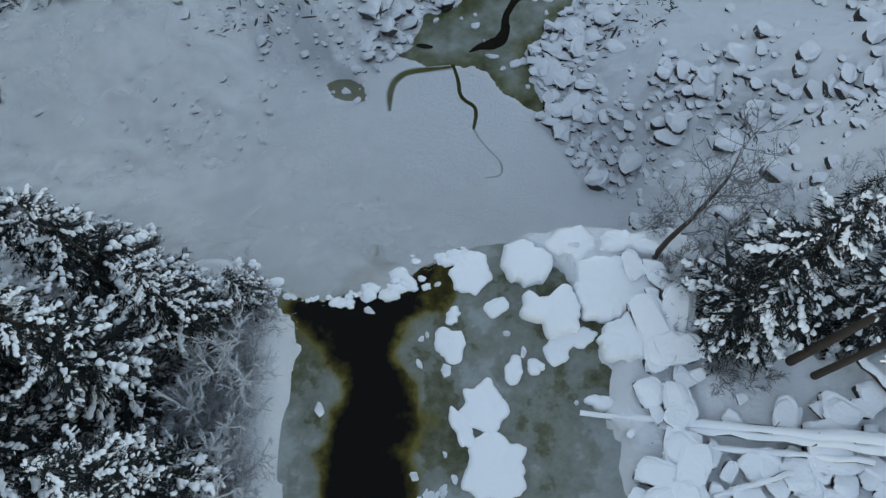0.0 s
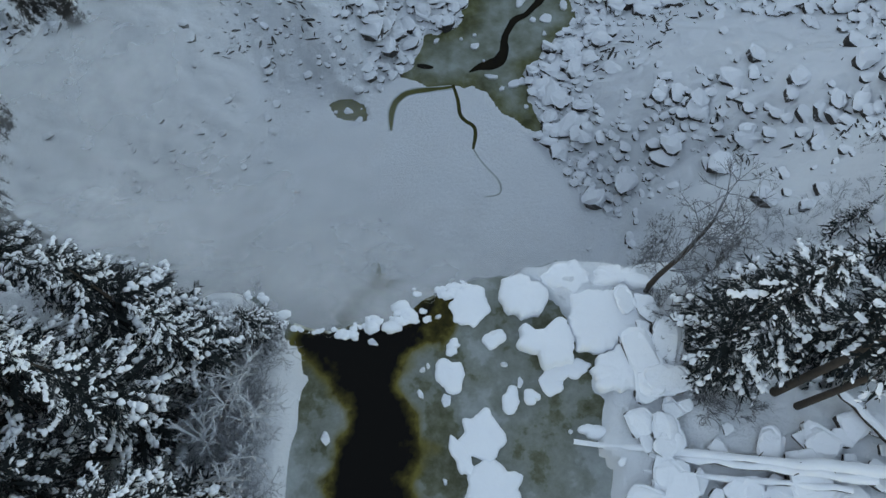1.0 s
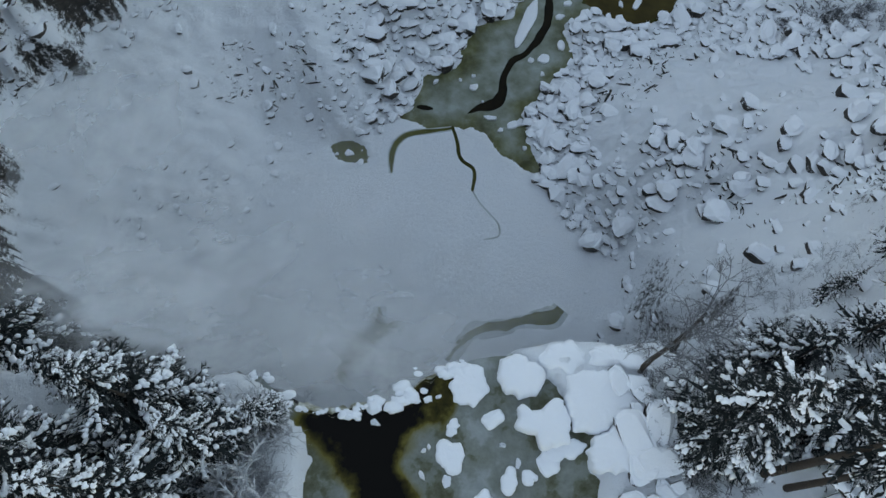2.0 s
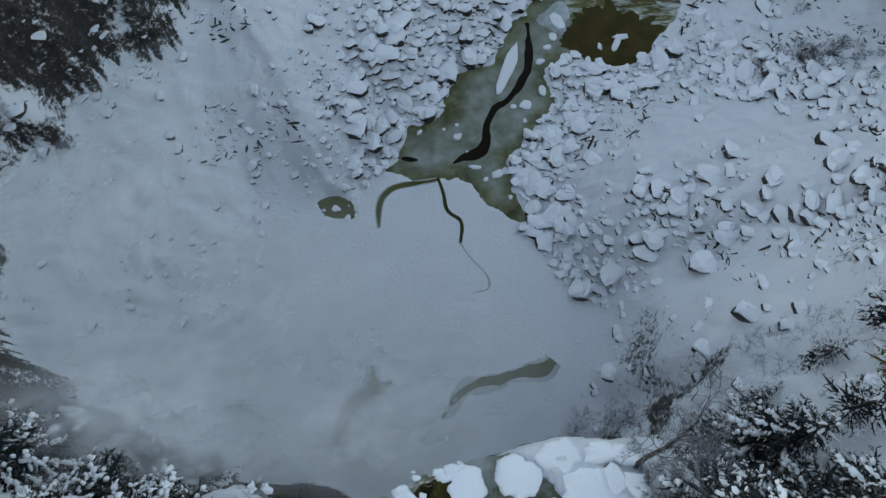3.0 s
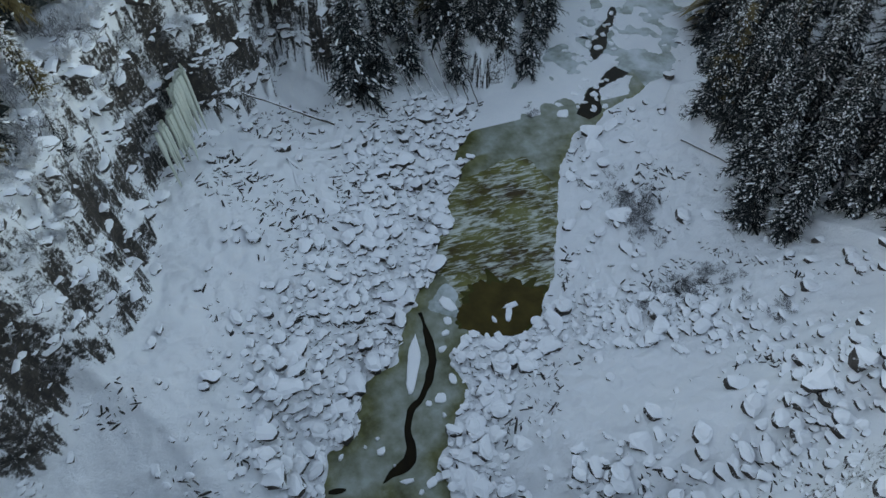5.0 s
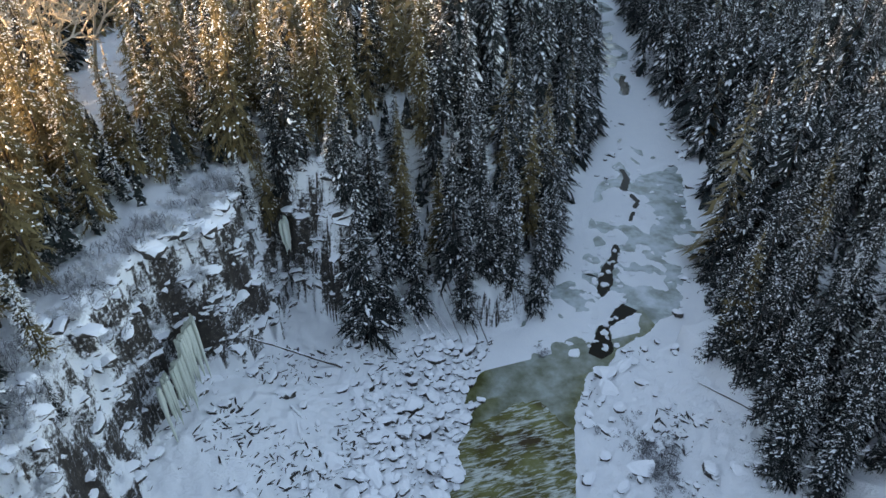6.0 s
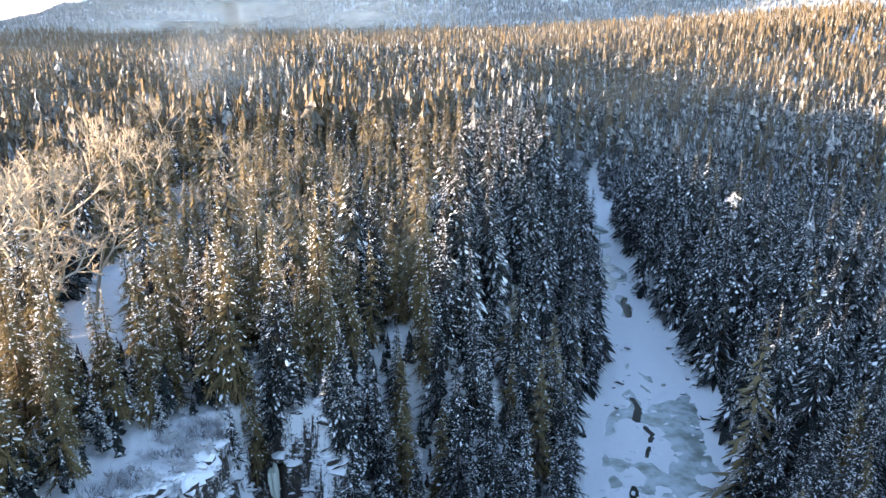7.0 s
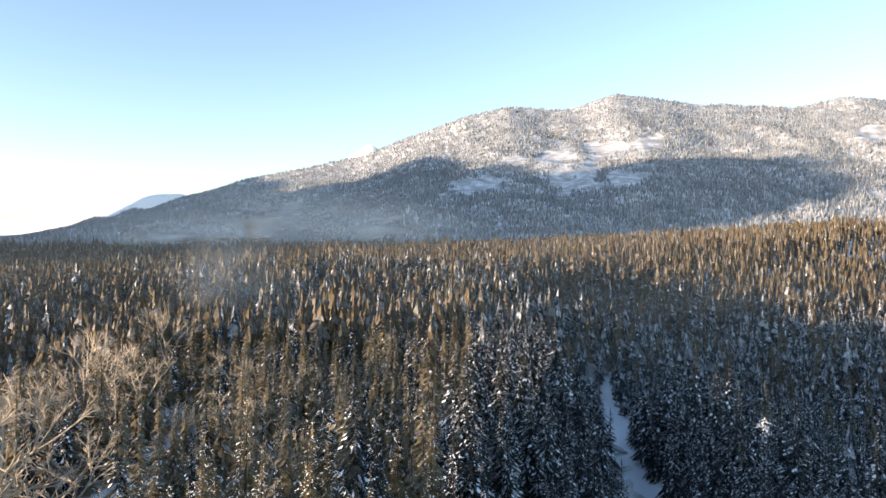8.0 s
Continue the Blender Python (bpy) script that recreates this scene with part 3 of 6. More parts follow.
def upper_river():
    """Level ice and water above the fall, cut off along the lip."""
    nx, ny = 150, 210
    X, K = np.meshgrid(np.linspace(-16, 16, nx), np.linspace(0, 1, ny))
    Y = -40 + (lip_y(X) + 40) * K ** 0.75
    g = poly_gap(X, Y, DEEP) + 0.7 * fbm(X, Y, 2.2, 4, 11)
    spill = 2.0 - np.hypot(X + 1.2, Y - 16.8) * 0.7 + 0.5 * fbm(X, Y, 1.5, 3, 14)
    depth = np.maximum(smooth(g, -1.5, 1.5), 0.5 * smooth(spill, -0.4, 0.8))
    v = np.stack([X.ravel(), Y.ravel(), np.full(X.size, 42.75)], 1)
    me = tri_mesh("upper_river", v, grid_tris(nx, ny), M_CHANNEL)
    me.attributes.new("depth", "FLOAT", "POINT").data.foreach_set("value", np.ascontiguousarray(depth.ravel(), np.float32))
    tagged(new("upper_river", me), "river above the fall, grey-green ice round black open water", "water", kind="structure")


upper_river()

# ---- mountain and far ranges ----
EYE_XY, AHEAD, ASIDE = np.array([7.0, 57.0]), np.array([0.305, 0.952]), np.array([0.952, -0.305])


def range_mesh(name, profile, near, crest, back, base, spur, seed, n_u=260, n_v=110, label="", wide=(-1.05, 1.05)):
    """A mountain side: profile gives the crest's rise for each bearing (tangent to the right of straight ahead)."""
    u = np.linspace(wide[0], wide[1], n_u)
    v = np.linspace(0, 1.35, n_v)
    U, Vv = np.meshgrid(u, v)
    top = np.interp(U, profile[0], profile[1])
    depth = np.where(Vv <= 1, near + (crest - near) * Vv, crest + (back - crest) * (Vv - 1) / 0.35)
    side = U * crest * (0.55 + 0.45 * np.clip(depth / crest, 0, 1.2))
    rise = np.where(Vv <= 1, 0.75 * Vv + 0.25 * Vv ** 2.2, 1 - 1.2 * (Vv - 1))
    ridge = np.abs(vnoise(side, depth * 0.35, 620, seed)) + 0.45 * np.abs(vnoise(side, depth * 0.5, 260, seed + 1)) + 0.2 * vnoise(side, depth, 110, seed + 2)
    z = base + (top - base) * rise + spur * (0.45 - ridge) * 4 * np.clip(Vv, 0, 1) * np.clip(1.06 - Vv, 0.06, 1)
    P = EYE_XY[None, :] + depth.ravel()[:, None] * AHEAD + side.ravel()[:, None] * ASIDE
    verts = np.concatenate([P, z.ravel()[:, None]], 1)
    ob = new(name, tri_mesh(name, verts, grid_tris(n_u, n_v), M_SLOPE if spur > 40 else M_GROUND, smooth_faces=True))
    tagged(ob, label, "mountain", kind="structure")
    return verts.reshape(n_v, n_u, 3)


def crest_profile(marks, rise_px, depth):
    """Crest bearings and heights at that depth, from pixel marks in the camera's view."""
    return ([(p - 784) / 1212 for p in marks], [116 + r / 1212 * depth for r in rise_px])


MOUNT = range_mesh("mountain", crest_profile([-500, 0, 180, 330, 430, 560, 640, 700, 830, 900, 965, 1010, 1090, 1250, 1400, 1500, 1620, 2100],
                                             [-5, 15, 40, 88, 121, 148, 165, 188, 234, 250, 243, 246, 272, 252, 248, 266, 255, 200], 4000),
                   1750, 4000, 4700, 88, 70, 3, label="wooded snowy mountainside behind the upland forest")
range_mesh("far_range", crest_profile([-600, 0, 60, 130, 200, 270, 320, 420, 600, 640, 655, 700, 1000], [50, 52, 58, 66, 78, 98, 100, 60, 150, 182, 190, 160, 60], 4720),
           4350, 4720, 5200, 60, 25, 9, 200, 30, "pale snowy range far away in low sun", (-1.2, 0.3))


def side_range():
    """High range added up-sun, out of the camera's sight, to shade the mountain's foot."""
    n = 90
    a = np.linspace(0, 1, n)
    c = np.linspace(-1, 1, 31)
    A, C = np.meshgrid(a, c)
    depth = -520 + 4300 * A + 150 * C
    side = -4300 + 700 * C
    crest = 960 + 170 * vnoise(A * 11, A * 0, 1.0, 51) + 80 * vnoise(A * 28, A * 0, 1.0, 52) - 420 * np.clip(0.03 - A, 0, 1) / 0.03
    z = 60 + (crest - 60) * (1 - np.abs(C)) ** 0.8 * smooth(A, 0, 0.05) * (1 - smooth(A, 0.95, 1))
    P = EYE_XY[None, :] + depth.ravel()[:, None] * AHEAD + side.ravel()[:, None] * ASIDE
    ob = new("side_range", tri_mesh("side_range", np.concatenate([P, z.ravel()[:, None]], 1), grid_tris(n, 31), M_GROUND, smooth_faces=True))
    tagged(ob, "snowy range added out of view up-sun to cast shade", "mountain", kind="structure")


side_range()


# ---- trees ----
def icosahedron():
    g = (1 + 5 ** 0.5) / 2
    v = np.array([(-1, g, 0), (1, g, 0), (-1, -g, 0), (1, -g, 0), (0, -1, g), (0, 1, g), (0, -1, -g), (0, 1, -g), (g, 0, -1), (g, 0, 1), (-g, 0, -1), (-g, 0, 1)], float)
    d = np.linalg.norm(v[:, None] - v[None], axis=2)
    t = [(i, j, k) for i in range(12) for j in range(i + 1, 12) for k in range(j + 1, 12) if max(d[i, j], d[j, k], d[i, k]) < 2.1]
    t = [(i, j, k) if np.dot(np.cross(v[j] - v[i], v[k] - v[i]), v[i]) > 0 else (i, k, j) for i, j, k in t]
    return v / np.linalg.norm(v[0]), np.array(t)


ICO_V, ICO_T = icosahedron()


def lumps(bag, g, at, along, across, sizes):
    """Rounded uneven pads of snow; sizes: half length, half width and half height of each."""
    n = len(at)
    if not n:
        return
    v = ICO_V[None] * (1 + 0.22 * g.normal(size=(n, 12, 1)))
    upz = np.array([0, 0, 1.0])
    p = at[:, None] + v[..., :1] * (along * sizes[0][:, None])[:, None] + v[..., 1:2] * (across * sizes[1][:, None])[:, None] + v[..., 2:] * (upz * sizes[2][:, None])[:, None]
    bag.add(p, (np.arange(n)[:, None, None] * 12 + ICO_T[None]).reshape(-1, 3))


def conifer(seed, h, r, whorls, per, twigs, snow_share, bare=0.1, pads=3, full=0.8, feather=False, droop=1.0):
    """Arrays of needles, snow and trunk of one tree, foot at the origin; twigs 0: a far tree of plain boughs."""
    g = np.random.RandomState(seed)
    f = np.repeat(bare + (0.985 - bare) * (np.arange(whorls) / (whorls - 1)) ** 0.92, per)
    f = np.clip(f + g.uniform(-0.5, 0.5, len(f)) * 0.9 / whorls, 0.03, 0.99)
    a = g.uniform(0, 2 * math.pi, len(f))
    L = (r * np.minimum(1, 1.12 * (1 - f)) ** full + 0.15) * g.uniform(0.55, 1.15, len(f))
    L = L * (1 + 0.18 * np.sin(a * 1.0 + 9 * f + seed))
    keep = g.uniform(0, 1, len(f)) > 0.10
    f, a, L = f[keep], a[keep], L[keep]
    B = len(f)
    out = np.stack([np.cos(a), np.sin(a), np.zeros(B)], 1)
    side = np.stack([-np.sin(a), np.cos(a), np.zeros(B)], 1)
    drop = droop * g.uniform(0.30, 0.70, B) * (0.5 + 0.6 * (1 - f))
    upz = np.array([0, 0, 1.0])

    def spine(s):
        s = np.maximum(np.asarray(s, float) * np.ones(B), 0.0)[:, None]
        base = np.zeros((B, 3))
        base[:, 2] = h * f
        ln = L[:, None]
        return base + out * ln * s + upz * ln * (0.12 * s - drop[:, None] * s ** 1.6 + 0.25 * drop[:, None] * s ** 4)

    def kites(bag, p, tip, wide, width):
        mid = 0.5 * p + 0.5 * tip
        v = np.stack([p, mid + wide * width, tip, mid - wide * width], 1).reshape(-1, 3)
        i = np.arange(B)[:, None] * 4
        bag.add(v, np.concatenate([i + np.array([[0, 1, 2]]), i + np.array([[0, 2, 3]])]))

    crown, snow = Bag(), Bag()
    if twigs == 0:
        kites(crown, spine(0.05), spine(1.0), side, 0.15 * L[:, None] * g.uniform(0.7, 1.4, (B, 1)))
        dab = g.uniform(0, 1, B) < snow_share
        s0 = g.uniform(0.30, 0.65, B)
        c0, c1, cm = spine(s0), spine(s0 + 0.34), spine(s0 + 0.2)
        ws = (0.085 * L * g.uniform(0.5, 1.6, B))[:, None]
        v = (np.stack([c0, cm + side * ws, c1, cm - side * ws], 1) + upz * (0.07 * L + 0.05)[:, None, None])[dab].reshape(-1, 3)
        i = np.arange(dab.sum())[:, None] * 4
        snow.add(v, np.concatenate([i + np.array([[0, 2, 1]]), i + np.array([[0, 3, 2]])]))
    else:
        kites(crown, spine(0.0), spine(1.04), side, 0.07 * L[:, None])
        for k in range(twigs):
            s = 0.16 + 0.80 * k / max(1, twigs - 1)
            for sd in (-1, 1):
                sj = s + g.uniform(-0.05, 0.05, B)
                p = spine(sj)
                ln = (L * (0.46 * (1 - s) + 0.12) * g.uniform(0.6, 1.25, B))[:, None]
                d = out * 0.66 + side * (sd * 0.75) - upz * g.uniform(0.1, 0.55, (B, 1))
                tip = p + d * ln
                kites(crown, p, tip, out * 0.7 - side * (sd * 0.6), (0.055 if feather else 0.065) * ln + 0.02)
                if feather:
                    for j in range(5):
                        e = 0.25 + 0.17 * j
                        at = p + d * ln * e - upz * (0.05 * ln)
                        for turn in (-1, 1):
                            fan = d * 0.75 + (out * 0.75 - side * (sd * 0.66)) * turn - upz * g.uniform(0.0, 0.5, (B, 1))
                            kites(crown, at, at + fan * ln * (0.34 - 0.22 * e) * g.uniform(0.7, 1.3, (B, 1)), side * 0.5 + upz * 0.5, 0.035 * ln + 0.012)
                hang = p + d * ln * g.uniform(0.25, 0.7, (B, 1))
                kites(crown, hang, hang - upz * ln * g.uniform(0.35, 0.75, (B, 1)) + out * ln * 0.12, side, 0.065 * ln + 0.01)
                on = (g.uniform(0, 1, B) < snow_share * 0.20 * pads / max(1, twigs / 4)) & (s > 0.25)
                c = (p + d * ln * g.uniform(0.4, 0.95, (B, 1)) + upz * 0.03)[on]
                q = (L[on] * g.uniform(0.018, 0.045, on.sum()) + 0.035)
                lumps(snow, g, c, d[on], side[on], (q * 1.3, q, q * 0.7))
        if feather:
            laden = g.uniform(0, 1, B) < snow_share
            for s in np.linspace(0.42, 1.0, 8):
                on = laden & (g.uniform(0, 1, B) < 0.85)
                c = (spine(s + g.uniform(-0.03, 0.03, B)) + side * (g.uniform(-0.04, 0.04, B) * L)[:, None] + upz * 0.05)[on]
                q = L[on] * g.uniform(0.025, 0.05, on.sum()) + 0.06
                lumps(snow, g, c, (out - upz * (drop * s)[:, None])[on], side[on], (q * 1.25, q * 1.15, q * 0.75))
        for _ in range(pads):
            on = g.uniform(0, 1, B) < snow_share * 0.62
            s = g.uniform(0.42, 1.02, B)
            c = (spine(s) + side * (g.uniform(-0.10, 0.10, B) * L)[:, None] + upz * 0.04)[on]
            d = out - upz * (drop * 1.1 * s)[:, None]
            q = L[on] * g.uniform(0.02, 0.055, on.sum()) + 0.045
            lumps(snow, g, c, d[on], side[on], (q * g.uniform(1.0, 1.4 if feather else 2.6, on.sum()), q, q * 0.7))
    crown.add([(0.12, 0, h * 0.93), (-0.08, 0.1, h * 0.93), (-0.05, -0.1, h * 0.93), (0, 0, h * 1.02)], [(0, 1, 3), (1, 2, 3), (2, 0, 3)])
    trunk = Bag()
    zz = np.linspace(-0.6, h * 0.97, 5)
    tube(trunk, np.stack([0 * zz, 0 * zz, zz], 1), np.linspace(0.011 * h + 0.06, 0.02, 5), 6 if twigs else 3)
    return crown.arrays(), snow.arrays(), trunk.arrays()


def conifer_thing(seed, h, r, needles, snow_share, label, whorls=24, per=7, twigs=4, bare=0.1, pads=3, full=0.8, feather=False, droop=1.0):
    c, s, t = conifer(seed, h, r, whorls, per, twigs, snow_share, bare, pads, full, feather, droop)
    ob = new("conifer")
    tagged(ob, label, "tree")
    part("trunk", tri_mesh("trunk", *t, M_BARK, smooth_faces=True), ob)
    part("crown", tri_mesh("crown", *c, needles), ob)
    if len(s[0]):
        part("snow_load", tri_mesh("snow_load", *s, M_SNOW, smooth_faces=True), ob, "white snow lying on the boughs")["kind"] = "stuff"
    return ob


def planted(ob, x, y, turn=0.0, size=1.0, sink=0.1):
    ob.matrix_basis = pose(x, y, ground_at(x, y) - sink, 0, 0, turn) @ Matrix.Diagonal((size, size, size, 1))
    return ob


def scatter(x0, x1, y0, y1, step, seed):
    g = np.random.RandomState(seed)
    xs, ys = np.meshgrid(np.arange(x0, x1, step), np.arange(y0, y1, step))
    xs = (xs + g.uniform(-0.5, 0.5, xs.shape) * step).ravel()
    ys = (ys + g.uniform(-0.5, 0.5, ys.shape) * step).ravel()
    return xs, ys


def wooded(x, y):
    """Where trees grow."""
    ok = poly_gap(x, y, FOOT) < -3.5
    ok &= line_gap(x, y, UPPER) > 4
    ok &= line_gap(x, y, CLEARING) > 0
    ok &= (y < 260) | (vnoise(x, y, 26, 87) > -0.62)
    ok &= ~((y < 25) & (x > -30) & (x < 32))
    ok &= ~((x > -16) & (x < 19) & (y > 140) & (y < 169))
    ok &= ~((x < 8) & (x > -45) & (y > 60) & (y < 168) & (poly_gap(x, y, FOOT) > np.where(y > 122, -15, -9)))
    return ok


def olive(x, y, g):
    """Where the lighter olive trees stand, mostly the sunlit side, rather than dark spruce."""
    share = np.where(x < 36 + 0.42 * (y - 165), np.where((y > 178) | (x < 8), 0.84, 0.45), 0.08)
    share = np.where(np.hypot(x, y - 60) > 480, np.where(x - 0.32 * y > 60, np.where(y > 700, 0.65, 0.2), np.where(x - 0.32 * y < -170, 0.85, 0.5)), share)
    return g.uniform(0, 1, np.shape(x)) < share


def forest_stuff(name, xs, ys, bases, mat, label, seed, size=(0.8, 1.2)):
    """Many trees joined into one mesh."""
    g = np.random.RandomState(seed)
    n = len(xs)
    zs = height(xs, ys) - 0.2
    kind = g.randint(0, len(bases), n)
    bag = Bag()
    slots = []
    for k, (cv, ct, tv, tt, wv, wt) in enumerate(bases):
        m = kind == k
        if not m.any():
            continue
        c = m.sum()
        a, sc = g.uniform(0, 6.283, c), g.uniform(*size, c) * (1 + 0.22 * vnoise(xs[m], ys[m], 55, 88) + 0.12 * vnoise(xs[m], ys[m], 18, 89))
        wide = sc * g.uniform(0.85, 1.2, c)
        for v, t, slot in ((cv, ct, 0), (tv, tt, 1), (wv, wt, 2)):
            if not len(v):
                continue
            X = wide[:, None] * (np.cos(a)[:, None] * v[None, :, 0] - np.sin(a)[:, None] * v[None, :, 1]) + xs[m][:, None]
            Y = wide[:, None] * (np.sin(a)[:, None] * v[None, :, 0] + np.cos(a)[:, None] * v[None, :, 1]) + ys[m][:, None]
            Z = sc[:, None] * v[None, :, 2] + zs[m][:, None]
            T = (np.arange(c)[:, None, None] * len(v) + t[None]).reshape(-1, 3)
            bag.add(np.stack([X, Y, Z], 2), T)
            slots.append(np.full(len(T), slot))
    v, t = bag.arrays()
    ob = new(name, tri_mesh(name, v, t, [mat, M_BARK, M_SNOW], np.concatenate(slots)))
    return tagged(ob, label, "forest", kind="stuff")


def low_tree(seed, h, r, tiers, sides, snow=0.5):
    """A far tree: ragged skirts of separate sprays, some under snow."""
    g = np.random.RandomState(seed)
    bag, white = Bag(), Bag()
    for k in range(tiers):
        f = k / tiers
        z, rad = h * (0.14 + 0.82 * f), r * (1 - f) ** 0.7 + 0.12
        a0 = g.uniform(0, 6.28)
        for s in range(sides):
            a = a0 + (s + g.uniform(-0.35, 0.35)) * 6.283 / sides
            w = 3.3 / sides
            rr = rad * g.uniform(0.6, 1.3)
            zb = z + h / tiers * g.uniform(-0.6, 0.3)
            zt = min(z + h / tiers * 1.6, h)
            p = np.array([(rr * math.cos(a - w), rr * math.sin(a - w), zb), (rr * math.cos(a + w), rr * math.sin(a + w), zb - 0.3 * h / tiers), (0.05 * math.cos(a), 0.05 * math.sin(a), zt)])
            bag.add(p, [(0, 1, 2)])
            if g.uniform() < snow:
                c = p.mean(0) * np.array([1.12, 1.12, 1])
                tri = c + (p - p.mean(0)) * g.uniform(0.28, 0.5) * np.array([1, 1, 0.55])
                white.add(tri, [(0, 1, 2)])
    return (*bag.arrays(), *NONE, *white.arrays())


NONE = (np.zeros((0, 3)), np.zeros((0, 3), int))


def mid_bases(seed, count, snow):
    out = []
    for k in range(count):
        c, s, t = conifer(seed + k, 24 + 3 * (k % 3), 4.4 + 0.6 * (k % 2), 32, 9, 0, snow, 0.06, droop=2.4)
        out.append((*c, *t, *s))
    return out


# named trees: the 240 nearest to where the camera ends
near_x, near_y = scatter(-50, 215, 60, 265, 6.7, 3)
ok = wooded(near_x, near_y)
near_x, near_y = near_x[ok], near_y[ok]
rng = np.random.RandomState(17)
is_olive = olive(near_x, near_y, rng)
thin = rng.uniform(0, 1, len(near_x)) < np.where((near_x < 12) & (near_y < 205), 0.75, 0.97)
near_x, near_y, is_olive = near_x[thin], near_y[thin], is_olive[thin]
order = np.argsort(np.hypot(near_x - 7, near_y - 57))
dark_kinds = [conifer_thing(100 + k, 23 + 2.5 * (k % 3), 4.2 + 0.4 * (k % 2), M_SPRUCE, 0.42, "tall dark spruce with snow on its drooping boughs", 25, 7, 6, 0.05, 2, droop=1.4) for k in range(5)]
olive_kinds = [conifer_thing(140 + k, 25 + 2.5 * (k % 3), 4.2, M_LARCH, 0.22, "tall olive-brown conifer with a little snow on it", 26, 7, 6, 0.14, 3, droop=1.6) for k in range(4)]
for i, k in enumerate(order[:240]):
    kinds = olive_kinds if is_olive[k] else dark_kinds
    src = kinds[rng.randint(len(kinds))]
    size = rng.uniform(0.8, 1.5) if not is_olive[k] else rng.uniform(0.85, 1.4)
    size *= 0.9 if near_x[k] > 95 and near_y[k] < 200 else 1.0
    m = pose(near_x[k], near_y[k], ground_at(near_x[k], near_y[k]) - 0.15, rng.uniform(-2, 2), rng.uniform(-2, 2), rng.uniform(0, 360)) @ Matrix.Diagonal((size, size, size, 1))
    ob = copy_thing(src, m)
    ob.scale = (size, size, size)
    tagged(ob, group="trees round the gorge")
for ob in dark_kinds + olive_kinds:
    for o in (*ob.children_recursive, ob):
        bpy.data.objects.remove(o)

rest = order[240:]
DARK_MID, OLIVE_MID = mid_bases(200, 6, 0.36), mid_bases(230, 5, 0.08)
more_x, more_y = scatter(-230, 460, 258, 420, 7.8, 4)
ok = wooded(more_x, more_y) & ((more_y > 265) | (more_x > 215))
ok &= np.abs((more_x - 7) * 0.952 - (more_y - 57) * 0.305) < 0.95 * ((more_x - 7) * 0.305 + (more_y - 57) * 0.952)
more_x, more_y = more_x[ok], more_y[ok]
wx, wy = np.concatenate([near_x[rest], more_x]), np.concatenate([near_y[rest], more_y])
wo = np.concatenate([is_olive[rest], olive(more_x, more_y, rng)])
bank_tx, bank_ty = scatter(60, 260, 172, 420, 6.5, 19)
foot_gap = poly_gap(bank_tx, bank_ty, FOOT)
ok = (foot_gap > -5) & (line_gap(bank_tx, bank_ty, STREAM) > np.where(bank_tx < 40 + 0.43 * bank_ty, 7.0, 3.2))
wx, wy, wo = np.concatenate([wx, bank_tx[ok]]), np.concatenate([wy, bank_ty[ok]]), np.concatenate([wo, np.zeros(ok.sum(), bool)])
stay = (~wo) | (rng.uniform(0, 1, len(wo)) < 0.92)
wx, wy, wo = wx[stay], wy[stay], wo[stay]
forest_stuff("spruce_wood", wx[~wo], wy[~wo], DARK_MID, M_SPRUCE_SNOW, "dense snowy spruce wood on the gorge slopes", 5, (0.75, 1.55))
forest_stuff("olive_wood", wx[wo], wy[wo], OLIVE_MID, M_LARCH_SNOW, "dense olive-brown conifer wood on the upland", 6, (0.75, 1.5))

DARK_LOW = [low_tree(300 + k, 22 + 3 * k, 3.7 + 0.6 * (k % 2), 10, 4, 0.22) for k in range(4)]
OLIVE_LOW = [low_tree(320 + k, 22 + 3 * k, 3.6 + 0.6 * (k % 2), 10, 4, 0.05) for k in range(4)]
FARTHEST = [low_tree(340 + k, 22 + 3 * k, 3.4, 4, 3, 0.12) for k in range(4)]


young_x, young_y = scatter(-50, 215, 70, 330, 4.2, 33)
ok = wooded(young_x, young_y) & (vnoise(young_x, young_y, 14, 34) > -0.5)
forest_stuff("undergrowth", young_x[ok], young_y[ok], DARK_LOW, M_SPRUCE_SNOW, "young snowy conifers and brush under the tall trees", 35, (0.16, 0.42))


def wedge(x, y, near, far, spread_=0.9):
    ahead = (x - 7) * 0.305 + (y - 57) * 0.952
    aside = (x - 7) * 0.952 - (y - 57) * 0.305
    r = np.hypot(x - 7, y - 57)
    return (np.abs(aside) < spread_ * ahead) & (r > near) & (r <= far)


fx, fy = scatter(-900, 1150, 330, 1100, 8.6, 8)
ok = (fy > 418) & wedge(fx, fy, 250, 1000) & wooded(fx, fy)
side_x, side_y = scatter(-360, 300, -140, 262, 10.0, 9)
out = (side_x < -52) | (side_x > 212) | (side_y < 60)
# the western part is unseen woods added to shade the gorge's right side
out &= wooded(side_x, side_y) & (((side_x < -52) & (side_y < 124)) | (side_x > 45))
# woods added up-sun, mostly out of view, to shade the upper bank
back_x, back_y = scatter(-230, -33, -90, 62, 6.0, 10)
back = wooded(back_x, back_y)
dense_x, dense_y = scatter(150, 1150, 420, 1250, 9.0, 20)
fx, fy = np.concatenate([fx[ok], side_x[out], back_x[back]]), np.concatenate([fy[ok], side_y[out], back_y[back]])
more = (dense_x - 0.32 * dense_y > 40) & wedge(dense_x, dense_y, 520, 1250)
forest_stuff("far_undergrowth", dense_x[more], dense_y[more], FARTHEST, M_LARCH_FAR, "young olive-brown conifers between the far trees", 15, (0.55, 0.9))
fo = olive(fx, fy, rng)
